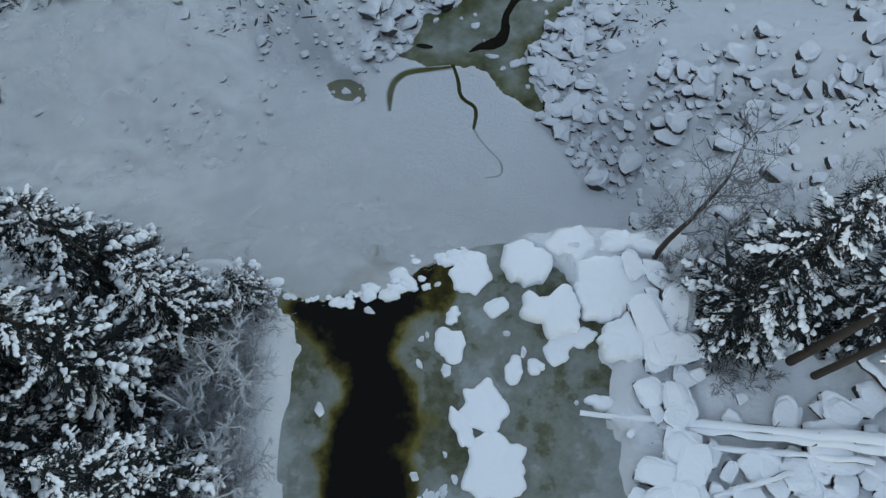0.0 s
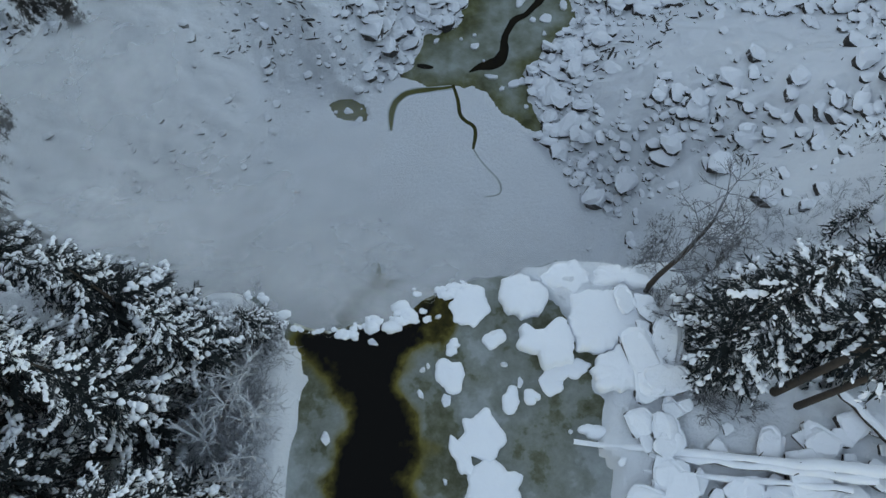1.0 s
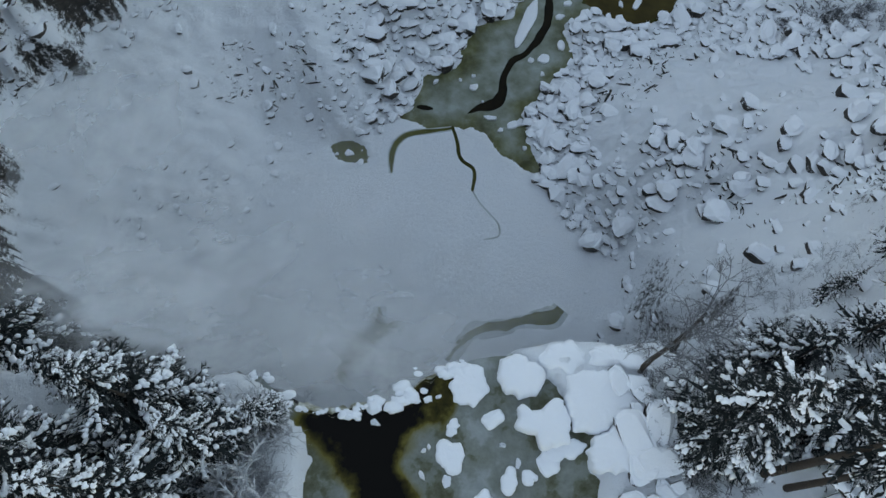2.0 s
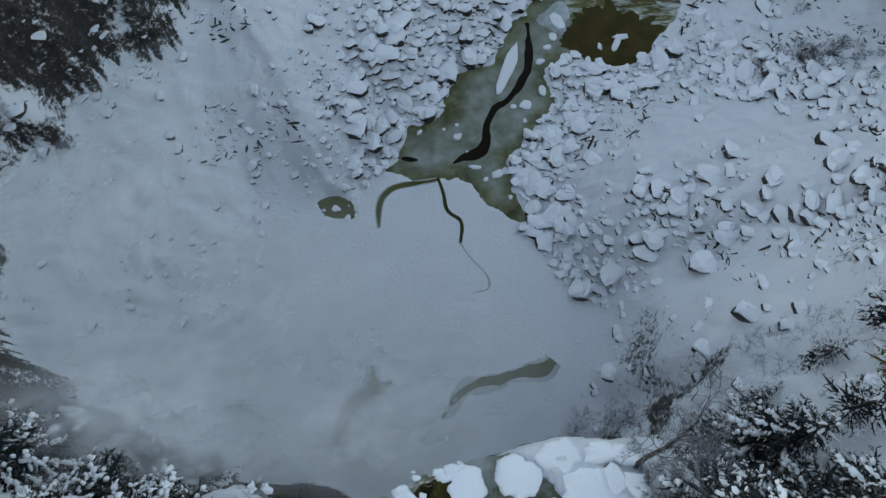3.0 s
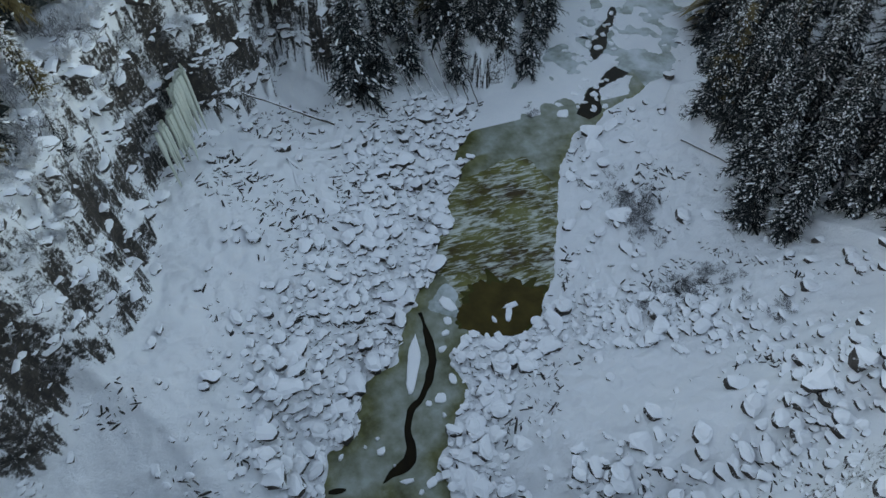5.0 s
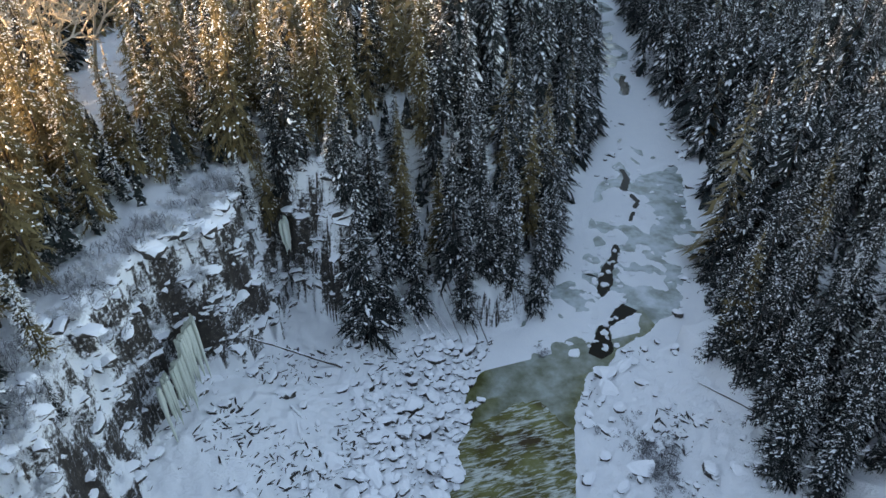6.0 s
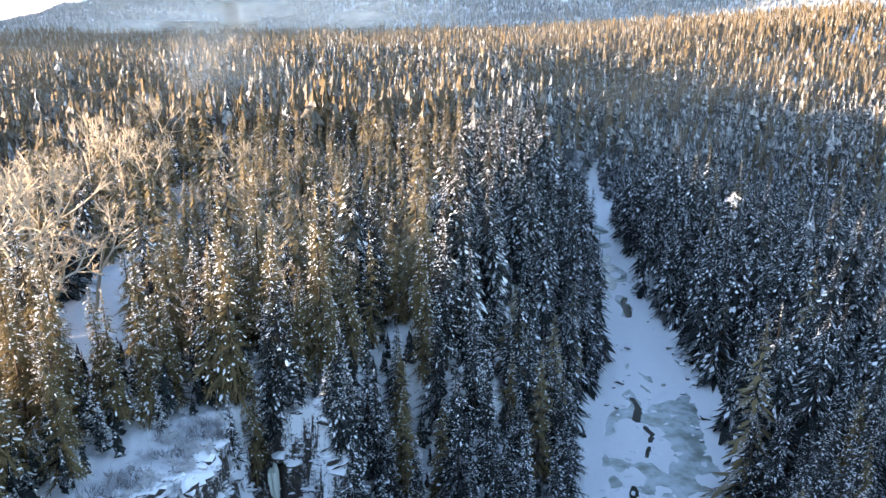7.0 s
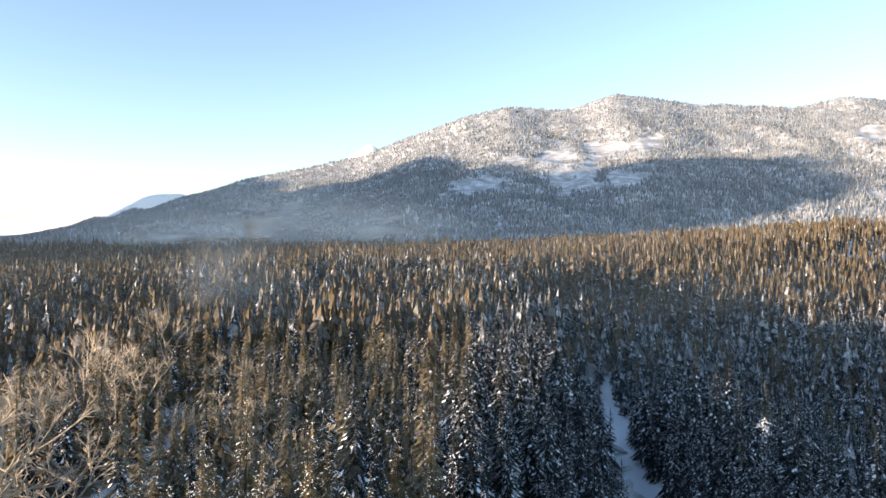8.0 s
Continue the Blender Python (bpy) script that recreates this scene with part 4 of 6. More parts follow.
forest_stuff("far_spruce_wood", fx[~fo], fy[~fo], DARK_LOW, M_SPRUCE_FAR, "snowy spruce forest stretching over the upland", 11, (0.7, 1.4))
forest_stuff("far_olive_wood", fx[fo], fy[fo], OLIVE_LOW, M_LARCH_FAR, "olive-brown conifer forest stretching over the upland", 12, (0.7, 1.45))
dx, dy = scatter(-1600, 2100, 400, 2150, 12.0, 13)
ok = wedge(dx, dy, 1000, 2050, 0.85)
forest_stuff("farthest_wood", dx[ok], dy[ok], FARTHEST, M_LARCH_FAR, "forest at the foot of the mountain", 14, (0.75, 1.2))


def mountain_trees():
    """Rimed trees over the mountainside, thin on the screes and near the crest; bare patches fit the camera's view."""
    g = np.random.RandomState(77)
    n = 150000
    nv, nu = MOUNT.shape[:2]
    u, v = g.uniform(0.06 * nu, 0.94 * nu, n), g.uniform(0, 0.745 * nv, n)
    iu, iv = u.astype(int), v.astype(int)
    fu, fv = (u - iu)[:, None], (v - iv)[:, None]
    p = (MOUNT[iv, iu] * (1 - fu) + MOUNT[iv, iu + 1] * fu) * (1 - fv) + (MOUNT[iv + 1, iu] * (1 - fu) + MOUNT[iv + 1, iu + 1] * fu) * fv
    rel = p[:, :2] - EYE_XY
    side, ahead = rel @ ASIDE, rel @ AHEAD
    bare = vnoise(side, ahead * 0.45, 150, 61) + 0.5 * vnoise(side, ahead * 0.5, 60, 62)
    band = np.exp(-((v / nv / 0.74 - 0.48) / 0.14) ** 2) * smooth(side, -200, 150) * (1 - smooth(side, 900, 1300))
    field = np.zeros(n, bool)
    # snow patches placed by bearing and rise from the camera's last position
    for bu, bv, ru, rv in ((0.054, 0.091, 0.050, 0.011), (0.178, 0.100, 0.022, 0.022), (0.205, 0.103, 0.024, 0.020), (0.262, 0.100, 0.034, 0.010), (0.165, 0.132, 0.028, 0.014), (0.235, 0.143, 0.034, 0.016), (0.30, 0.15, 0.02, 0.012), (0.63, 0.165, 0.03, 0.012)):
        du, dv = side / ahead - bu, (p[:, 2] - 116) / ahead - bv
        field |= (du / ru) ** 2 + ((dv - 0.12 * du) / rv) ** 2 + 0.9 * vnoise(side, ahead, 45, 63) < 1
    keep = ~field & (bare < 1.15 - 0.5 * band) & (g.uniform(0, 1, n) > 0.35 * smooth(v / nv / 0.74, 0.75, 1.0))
    p = p[keep]
    n = len(p)
    h = g.uniform(9, 19, n)
    r = g.uniform(2.0, 3.4, n)
    a = g.uniform(0, 6.28, n)
    rows = []
    for k in range(3):
        rows.append(p + np.stack([r * np.cos(a + 2.094 * k), r * np.sin(a + 2.094 * k), 0 * h - 0.5], 1))
    rows.append(p + np.stack([0 * h, 0 * h, h], 1))
    verts = np.stack(rows, 1).reshape(-1, 3)
    t = np.array([(0, 1, 3), (1, 2, 3), (2, 0, 3)])
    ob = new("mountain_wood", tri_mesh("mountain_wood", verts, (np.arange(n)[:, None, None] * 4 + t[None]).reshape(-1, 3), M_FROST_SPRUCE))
    tagged(ob, "rimed conifer forest covering the mountainside", "forest", kind="stuff")


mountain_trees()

# big trees beside the upper river
BIG = [conifer_thing(400 + k, 17 + k % 3, 4.3, M_SPRUCE, 0.62 if k < 3 else 0.42, "big dark spruce laden with snow on the bank above the fall", 19, 7, 8, 0.06, 4, 0.7, True) for k in range(5)]
spots = [(-20.5, 14.5, 0.95), (-16.0, 12.2, 0.72), (-19.5, 8.6, 1.0), (-16.8, 2.2, 0.95), (-25.5, 10.5, 1.1), (-24.5, 4.0, 1.0), (-13.0, 14.2, 0.42),
         (-27, 17, 1.0), (-31, 9, 1.1), (-22, -4, 1.0), (-30, 0, 1.1), (19.0, 13.2, 1.05), (24.5, 16.5, 1.1), (21, 18.5, 0.8), (30, 20, 1.1), (29.5, 14.5, 1.15), (-27, 20.2, 0.8), (-32, 22.3, 0.9), (-21.5, 18.4, 0.5), (-36, 21, 1.0)]
for i, (x, y, size) in enumerate(spots):
    ob = copy_thing(BIG[i % 3 if x < 0 else 3 + i % 2], pose(x, y, ground_at(x, y) - 0.1, 0, 0, 77 * i))
    ob.scale = (size, size, size)
    tagged(ob, group="trees beside the upper river")
for ob in BIG:
    for o in (*ob.children_recursive, ob):
        bpy.data.objects.remove(o)


# ---- boulders under snow ----
def stone_arrays(seed, subdiv, flat=0.75):
    """An angular stone and the snow cap that fits it."""
    g = np.random.RandomState(seed)
    bm = bmesh.new()
    bmesh.ops.create_icosphere(bm, subdivisions=subdiv, radius=1.0)
    bm.verts.ensure_lookup_table()
    d = np.array([v.co[:] for v in bm.verts])
    t = np.array([[v.index for v in f.verts] for f in bm.faces])
    bm.free()
    axes = np.array([(1, 0, 0), (-1, 0, 0), (0, 1, 0), (0, -1, 0), (0, 0, 1), (0, 0, -1)], float) + g.normal(0, 0.2, (6, 3))
    nrm = np.concatenate([axes, g.normal(size=(4, 3))])
    nrm /= np.linalg.norm(nrm, axis=1)[:, None]
    off = np.concatenate([g.uniform(0.62, 0.95, 6), g.uniform(0.8, 1.05, 4)])
    r = 1 / (np.maximum(0.01, (np.maximum(0, d @ nrm.T / off) ** 20).sum(1)) ** (1 / 20))
    stretch = np.array([g.uniform(0.85, 1.3), g.uniform(0.7, 1.0), flat * g.uniform(0.8, 1.1)])
    rock = d * np.minimum(r, 1.4)[:, None] * stretch
    top = 0.50 * rock[:, 2].max()
    cap = rock * np.array([1.03, 1.03, 1.0])
    cap[:, 2] = np.where(cap[:, 2] < top, top + 0.06 * (d[:, 2] > -0.3), cap[:, 2]) + 0.12
    cap[:, 1] += 0.07
    return rock, cap, t


talus_x, talus_y = scatter(-52, 94, 26, 152, 1.15, 21)
gap_w = shore(talus_x, talus_y)[0]
in_gorge = poly_gap(talus_x, talus_y, FOOT) > 1
left_field = ((talus_y > 64 + 0.1 * talus_x) & (talus_x < 5 + 0.55 * (talus_y - 66))) | (talus_x < -17)
hollow = np.exp(-((talus_x - 45) / 9) ** 2 - ((talus_y - 68) / 8) ** 2)
right_field = 0.9 * (gap_w < 8) * (talus_y > 44) * (talus_y < 92) + 0.85 * np.exp(-((talus_x - 32) / 9) ** 2 - ((talus_y - 53) / 9) ** 2) \
    + 0.95 * np.exp(-((line_gap(talus_x, talus_y, [(46, 86, 0), (56, 80, 0), (64, 70, 0), (66, 60, 0), (60, 50, 0), (50, 42, 0)])) / 6) ** 2) + 0.10
dens = np.where(left_field, 0.9 * (1 - smooth(gap_w, 9, 26)) + 0.10, right_field * (1 - 0.9 * hollow))
dens = dens * np.where(talus_x < -17, 0.35, 1.0)
dens = dens * (0.6 + 0.55 * (vnoise(talus_x, talus_y, 9, 71) > -0.25))
rng2 = np.random.RandomState(5)
bank_x, bank_y = rng2.uniform(60, 215, 1500), rng2.uniform(142, 330, 1500)
bank_gap = line_gap(bank_x, bank_y, STREAM) + 2.5 * vnoise(bank_x, bank_y, 12, 76)
bank = (np.abs(bank_gap + 1) < 2.6) & (vnoise(bank_x, bank_y, 22, 77) > -0.1)
bank_x, bank_y = bank_x[bank], bank_y[bank]
sel = in_gorge & (gap_w > 0.3) & (rng2.uniform(0, 1, len(talus_x)) < dens)
talus_x, talus_y, gap_w = talus_x[sel], talus_y[sel], gap_w[sel]
size = np.clip(rng2.gamma(3.2, 0.22, len(talus_x)), 0.3, 2.0) * np.where((talus_x < -12) | (talus_y < 46), 0.62, 1.0)
talus_x, talus_y = np.concatenate([talus_x, bank_x]), np.concatenate([talus_y, bank_y])
size = np.concatenate([size, np.clip(rng2.gamma(4, 0.2, len(bank_x)), 0.4, 1.6)])
big = np.argsort(-size)
KINDS = []
for k in range(8):
    rock, cap, t = stone_arrays(500 + k, 2)
    ob = new("boulder")
    tagged(ob, "angular dark boulder capped with snow on the talus", "boulder", "boulders on the talus")
    part("rock", tri_mesh("rock", rock, t, M_ROCK), ob)
    part("snow_cap", tri_mesh("snow_cap", cap, t, M_SNOW), ob, "thick white snow cap")
    KINDS.append(ob)
tz = height(talus_x, talus_y)
for k in big[:300]:
    ob = copy_thing(KINDS[rng2.randint(8)], pose(talus_x[k], talus_y[k], tz[k] + rng2.uniform(-0.08, 0.34) * size[k], rng2.normal(0, 11), rng2.normal(0, 11), rng2.uniform(0, 360)))
    ob.scale = (size[k],) * 3
for ob in KINDS:
    for o in (*ob.children_recursive, ob):
        bpy.data.objects.remove(o)
# dark slivers put in for the shade of crevices, and for bare rock edges
shards, shard_rng = Bag(), np.random.RandomState(9)
chip = [stone_arrays(540 + k, 1, 0.55) for k in range(6)]
sx, sy = shard_rng.uniform(-34, 84, 11000), shard_rng.uniform(38, 152, 11000)
sg = shore(sx, sy)[0]
patchy = vnoise(sx, sy, 8, 73) + 0.6 * vnoise(sx, sy, 3, 74)
on = (poly_gap(sx, sy, FOOT) > 1.5) & (sg > 1) & ((sx > -12) | (sy > 66)) & (patchy > np.where(sx > 30 + 0.4 * (sy - 60), 0.30, 0.05) + 0.014 * np.maximum(sg - 18, 0)) & (np.hypot((sx - 45) / 11, (sy - 68) / 10) > 1)
sx, sy = sx[on], sy[on]
for x, y, z in zip(sx, sy, height(sx, sy)):
    rock, _, ct = chip[shard_rng.randint(6)]
    a, k = shard_rng.uniform(0, 6.28), float(np.clip(shard_rng.gamma(2.5, 0.10), 0.10, 0.7))
    rot = np.array([[math.cos(a), -math.sin(a), 0], [math.sin(a), math.cos(a), 0], [0, 0, 1]])
    shards.add((rock * np.array([k * shard_rng.uniform(1.2, 2.6), k * shard_rng.uniform(0.3, 0.6), k * 0.6])) @ rot.T + np.array([x, y, z + 0.10]), ct)
sv, stt = shards.arrays()
tagged(new("bare_shards", tri_mesh("bare_shards", sv, stt, M_CREVICE)), "dark slivers for shaded crevices and rock edges in the talus", "stones", kind="stuff")
bag, slots = Bag(), []
small = [(stone_arrays(520 + k, 1), stone_arrays(520 + k, 2)) for k in range(8)]
for k in big[300:]:
    (rock, low, rt), (_, cap, t) = small[rng2.randint(8)]
    if size[k] < 0.6:
        cap, t = low, rt
    a = rng2.uniform(0, 6.28)
    rot = np.array([[math.cos(a), -math.sin(a), 0], [math.sin(a), math.cos(a), 0], [0, 0, 1]])
    at = np.array([talus_x[k], talus_y[k], tz[k] + rng2.uniform(-0.08, 0.34) * size[k]])
    for v, ts, slot in ((rock, rt, 0), (cap, t, 1)):
        bag.add(v @ rot.T * size[k] + at, ts)
        slots.append(np.full(len(ts), slot))
v, t = bag.arrays()
tagged(new("talus_stones", tri_mesh("talus_stones", v, t, [M_ROCK, M_SNOW], np.concatenate(slots))), "smaller snow-capped stones of the talus", "stones", kind="stuff")


# ---- cliff blocks ----
def cliff_blocks():
    """Angular ledges of the gorge wall, each with its own snow cap."""
    g = np.random.RandomState(31)
    kinds, forms, spots = [], [], []
    for k in range(7):
        rock, cap, t = stone_arrays(560 + k, 2, 0.7)
        forms.append((rock, t))
        ob = new("rock_ledge", tri_mesh("rock_ledge", rock, t, M_LEDGE))
        kinds.append(tagged(ob, "dark broken rock ledge of the gorge wall, dusted with snow", "rock", "ledges of the gorge wall"))
    pts = FOOT[FOOT.index((20, 156)):FOOT.index((-58, 58)) + 1]
    for (ax, ay), (bx, by) in zip(pts[:-1], pts[1:]):
        ln = math.hypot(bx - ax, by - ay)
        nx, ny = (by - ay) / ln, (ax - bx) / ln
        if poly_gap(np.array([ax + bx]) / 2 + nx, np.array([ay + by]) / 2 + ny, FOOT)[0] > poly_gap(np.array([ax + bx]) / 2, np.array([ay + by]) / 2, FOOT)[0]:
            nx, ny = -nx, -ny
        bold = ay > 140
        for _ in range(int(ln * 11)):
            k, o = g.uniform(0, 1), g.uniform(-0.8, 11)
            size = float(np.clip(g.gamma(2.2, 0.36 if bold else 0.26), 0.25, 2.4 if bold else 1.4))
            spots.append((size, ax + k * (bx - ax) + nx * o, ay + k * (by - ay) + ny * o))
    spots.sort(reverse=True)
    bag = Bag()
    foot = height(np.array([p[1] for p in spots]), np.array([p[2] for p in spots]))
    for i, (size, x, y) in enumerate(spots):
        m = pose(x, y, foot[i] + g.uniform(-0.5, 0.15) * size, g.uniform(-16, 16), g.uniform(-16, 16), g.uniform(0, 360))
        scale = (size * g.uniform(0.9, 1.4), size, size * g.uniform(0.5, 0.9))
        k = g.randint(7)
        if i < 280:
            copy_thing(kinds[k], m).scale = scale
        else:
            r = np.array(m)
            bag.add(forms[k][0] * np.array(scale) @ r[:3, :3].T + r[:3, 3], forms[k][1])
    tagged(new("wall_stones", tri_mesh("wall_stones", *bag.arrays(), M_LEDGE)), "small broken stones of the gorge wall dusted with snow", "stones", kind="stuff")
    for ob in kinds:
        for o in (*ob.children_recursive, ob):
            bpy.data.objects.remove(o)


cliff_blocks()


# ---- bare bushes and broadleaf trees ----
def branching(seed, h, stems, levels, spread_, thin, kids=4, sides=3, taper=0.55):
    """Stems that fork into ever finer twigs."""
    g = np.random.RandomState(seed)
    bag = Bag()

    def grow(p, d, length, rad, level):
        pts, seg = [p], 3 if level > 0 else 1
        for _ in range(seg):
            d = d + g.normal(0, 0.16, 3)
            d[2] += 0.05
            d = d / np.linalg.norm(d)
            pts.append(pts[-1] + d * length / seg)
        tube(bag, pts, np.linspace(rad, rad * 0.55, seg + 1), sides)
        if level <= 0:
            return
        for k in range(kids):
            f = g.uniform(0.35, 1.0)
            at = pts[min(3, int(f * 3) + (1 if level > 1 else 0))]
            nd = d + g.normal(0, spread_, 3)
            nd[2] = nd[2] * 0.8 + 0.12
            grow(at, nd / np.linalg.norm(nd), length * g.uniform(0.45, 0.72), rad * taper, level - 1)

    for _ in range(stems):
        a, lean = g.uniform(0, 6.283), (g.uniform(0.2, 0.9) if stems > 1 else 0.08)
        d = np.array([lean * math.cos(a), lean * math.sin(a), 1.0])
        grow(np.array([0.25 * math.cos(a) * (stems > 1), 0.25 * math.sin(a) * (stems > 1), -0.2]), d / np.linalg.norm(d), h * 0.5, thin, levels)
    return bag.arrays()


def bush_kinds(count, seed, h, stems, levels, thin, mat, name, label, category, spread_=0.55, kids=4, taper=0.55):
    out = []
    for k in range(count):
        ob = new(name, tri_mesh(name, *branching(seed + k, h, stems, levels, spread_, thin, kids, 3, taper), mat))
        out.append(tagged(ob, label, category))
    return out


def strew(kinds, places, group, seed):
    g = np.random.RandomState(seed)
    foot = height(np.array([p[0] for p in places]), np.array([p[1] for p in places]))
    for (x, y, size), z in zip(places, foot.tolist()):
        ob = copy_thing(kinds[g.randint(len(kinds))], pose(x, y, z, 0, 0, g.uniform(0, 360)))
        ob.scale = (size, size, size * g.uniform(0.85, 1.1))
        tagged(ob, group=group)
    for ob in kinds:
        bpy.data.objects.remove(ob)


g3 = np.random.RandomState(8)


def cluster(cx, cy, rx, ry, n, lo, hi):
    return [(cx + rx * g3.normal(0, 0.5), cy + ry * g3.normal(0, 0.5), g3.uniform(lo, hi)) for _ in range(n)]


strew(bush_kinds(5, 600, 2.2, 8, 2, 0.036, M_TWIG, "bush", "leafless bush with frosted grey twigs in the snow", "bush"),
      cluster(67, 107, 5, 9, 62, 0.7, 1.2) + cluster(65, 84, 9, 4, 56, 0.7, 1.1) + cluster(73, 72, 4, 6, 10, 0.6, 1.0) + cluster(62, 143, 3, 3, 5, 0.6, 1)
      + cluster(16.5, 16, 2.5, 3, 12, 0.7, 1.2) + cluster(19, 9, 2.5, 2, 10, 0.6, 1.0), "bare bushes in the snow", 1)
strew(bush_kinds(5, 610, 2.2, 7, 2, 0.026, M_RIME, "bush", "leafless bush white with rime on the snowy bank", "bush"),
      cluster(24, 26, 6, 3, 26, 0.8, 1.4) + cluster(36, 30, 9, 4, 34, 0.8, 1.4) + cluster(28, 23, 6, 3, 14, 0.8, 1.4) + cluster(-14, 8, 2.4, 7, 70, 0.8, 1.5) + cluster(-13.5, 0, 2, 4, 34, 0.8, 1.4), "rimed bushes on the bank", 11)
strew(bush_kinds(4, 640, 6.0, 2, 3, 0.13, M_HOAR, "hoar_tree", "small leafless tree white with hoarfrost", "tree", 0.6, 4, 0.68),
      [(-12.8, 11.8, 1.0), (-13.4, 9.2, 0.9), (-14.4, 5.0, 1.1), (-13.2, 3.0, 1.0), (-15.5, 9, 0.8), (-14.5, 13.5, 0.9), (-12.9, 6.6, 0.7), (-15.2, -1, 1.0), (-14.0, 10.6, 0.9), (-13.6, 1.0, 0.9), (-16.2, 6.0, 0.9)], "hoarfrosted trees on the bank", 2)
rim = []
for x, y in ((4, 164), (12, 168), (20, 172), (8, 173), (28, 174), (16, 180), (-28, 112), (-30, 126), (-24, 135), (-20, 146), (-14, 151), (-34, 100), (-8, 160), (-38, 92), (-30, 140), (-40, 108), (-36, 120), (-2, 163)):
    rim += cluster(x, y, 4, 4, 9, 0.7, 1.4)
strew(bush_kinds(4, 660, 3.4, 6, 2, 0.045, M_TWIG, "rimed_bush", "snow-laden leafless bush on the rocky rim", "bush"), rim, "snowy bushes on the rim", 3)
wall = []
for (ax, ay), (bx, by) in zip(FOOT[FOOT.index((8, 166)):FOOT.index((-45, 74))], FOOT[FOOT.index((2, 152)):FOOT.index((-58, 58))]):
    n_ = math.hypot(bx - ax, by - ay)
    for k in range(int(n_ * 1.6)):
        f, o = g3.uniform(0, 1), g3.uniform(2.5, 15)
        wall.append((ax + f * (bx - ax) + (by - ay) / n_ * o, ay + f * (by - ay) - (bx - ax) / n_ * o, g3.uniform(0.6, 1.3)))
strew(bush_kinds(4, 670, 2.6, 6, 2, 0.09, M_HOAR, "rime_bush", "low bush buried in white rime on the rock wall", "bush", 0.6, 5, 0.7), wall, "rime-covered bushes on the rock wall", 7)
rim_trees = [conifer_thing(690 + k, 13, 2.6, M_SPRUCE if k else M_LARCH, 0.75, "small conifer thick with snow on the rocky rim", 16, 7, 4, 0.05, 5) for k in range(3)]
RIM_SPOTS = [(-27, 116), (-31, 129), (-37, 104), (-33, 110), (-41, 98), (-40, 122), (-10, 168), (-46, 92), (-45, 110), (-43, 132), (-28, 122), (-36, 148), (-28, 160), (-20, 166), (-38, 138), (-33, 155), (2, 166), (6, 174)]
RIM_SPOTS += [(11, 178), (16, 172), (20, 166), (25, 172), (30, 168), (13, 184), (22, 181), (31, 179), (3, 181), (38, 170), (35, 175), (33, 25), (38, 28), (29, 22), (43, 30.5), (36, 22), (48, 31), (41, 25)]
for x, y in RIM_SPOTS:
    ob = copy_thing(rim_trees[g3.randint(3)], pose(x, y, ground_at(x, y) - 0.1, 0, 0, g3.uniform(0, 360)))
    s_ = g3.uniform(0.6, 1.2)
    ob.scale = (s_, s_, s_)
    tagged(ob, group="small conifers on the rim")
for ob in rim_trees:
    for o in (*ob.children_recursive, ob):
        bpy.data.objects.remove(o)
strew(bush_kinds(3, 700, 40, 1, 4, 0.7, M_PALE_BARK, "cottonwood", "tall leafless cottonwood with pale spreading limbs", "tree", 0.5, 4, 0.62),
      [(-37, 214, 1.0), (-50, 225, 1.05), (-30, 236, 0.95), (-46, 250, 1.0), (-62, 238, 1.1), (-20, 330, 0.9), (-55, 280, 1.0), (6, 285, 0.8), (-44, 206, 1.05), (-58, 212, 1.0), (-70, 225, 1.1), (-66, 255, 1.0), (-78, 262, 1.1), (-90, 300, 1.0), (-52, 300, 0.9), (-74, 330, 1.0), (-38, 345, 0.9), (-70, 372, 0.95), (-53, 398, 0.95), (-32, 345, 0.95), (-45, 305, 0.95), (6, 346, 0.95), (-21, 426, 0.95), (-52, 276, 0.95)],
      "leafless cottonwoods on the upland", 4)
g4 = np.random.RandomState(12)
strew(bush_kinds(3, 720, 26, 1, 4, 0.30, M_PALE_BARK, "aspen", "slender leafless aspen with pale twigs in low sun", "tree", 0.36, 4, 0.5),
      [(x, y, g4.uniform(0.7, 1.1)) for x, y in zip(g4.uniform(-62, 44, 62), g4.uniform(186, 345, 62)) if line_gap(np.array([x]), np.array([y]), CLEARING)[0] > 0 and x < 26 + 0.3 * (y - 165)],
      "leafless aspens among the conifers", 5)
strew(bush_kinds(2, 740, 13, 5, 3, 0.16, M_HOAR, "rimed_tree", "round-topped leafless tree thick with snow and rime", "tree", 0.5, 5, 0.6),
      [(74, 252, 1.6), (69, 258, 1.4), (79, 259, 1.3), (-9, 330, 1.2), (2, 322, 1.3), (180, 290, 1.1), (120, 240, 1.0)], "rimed trees in the forest", 6)


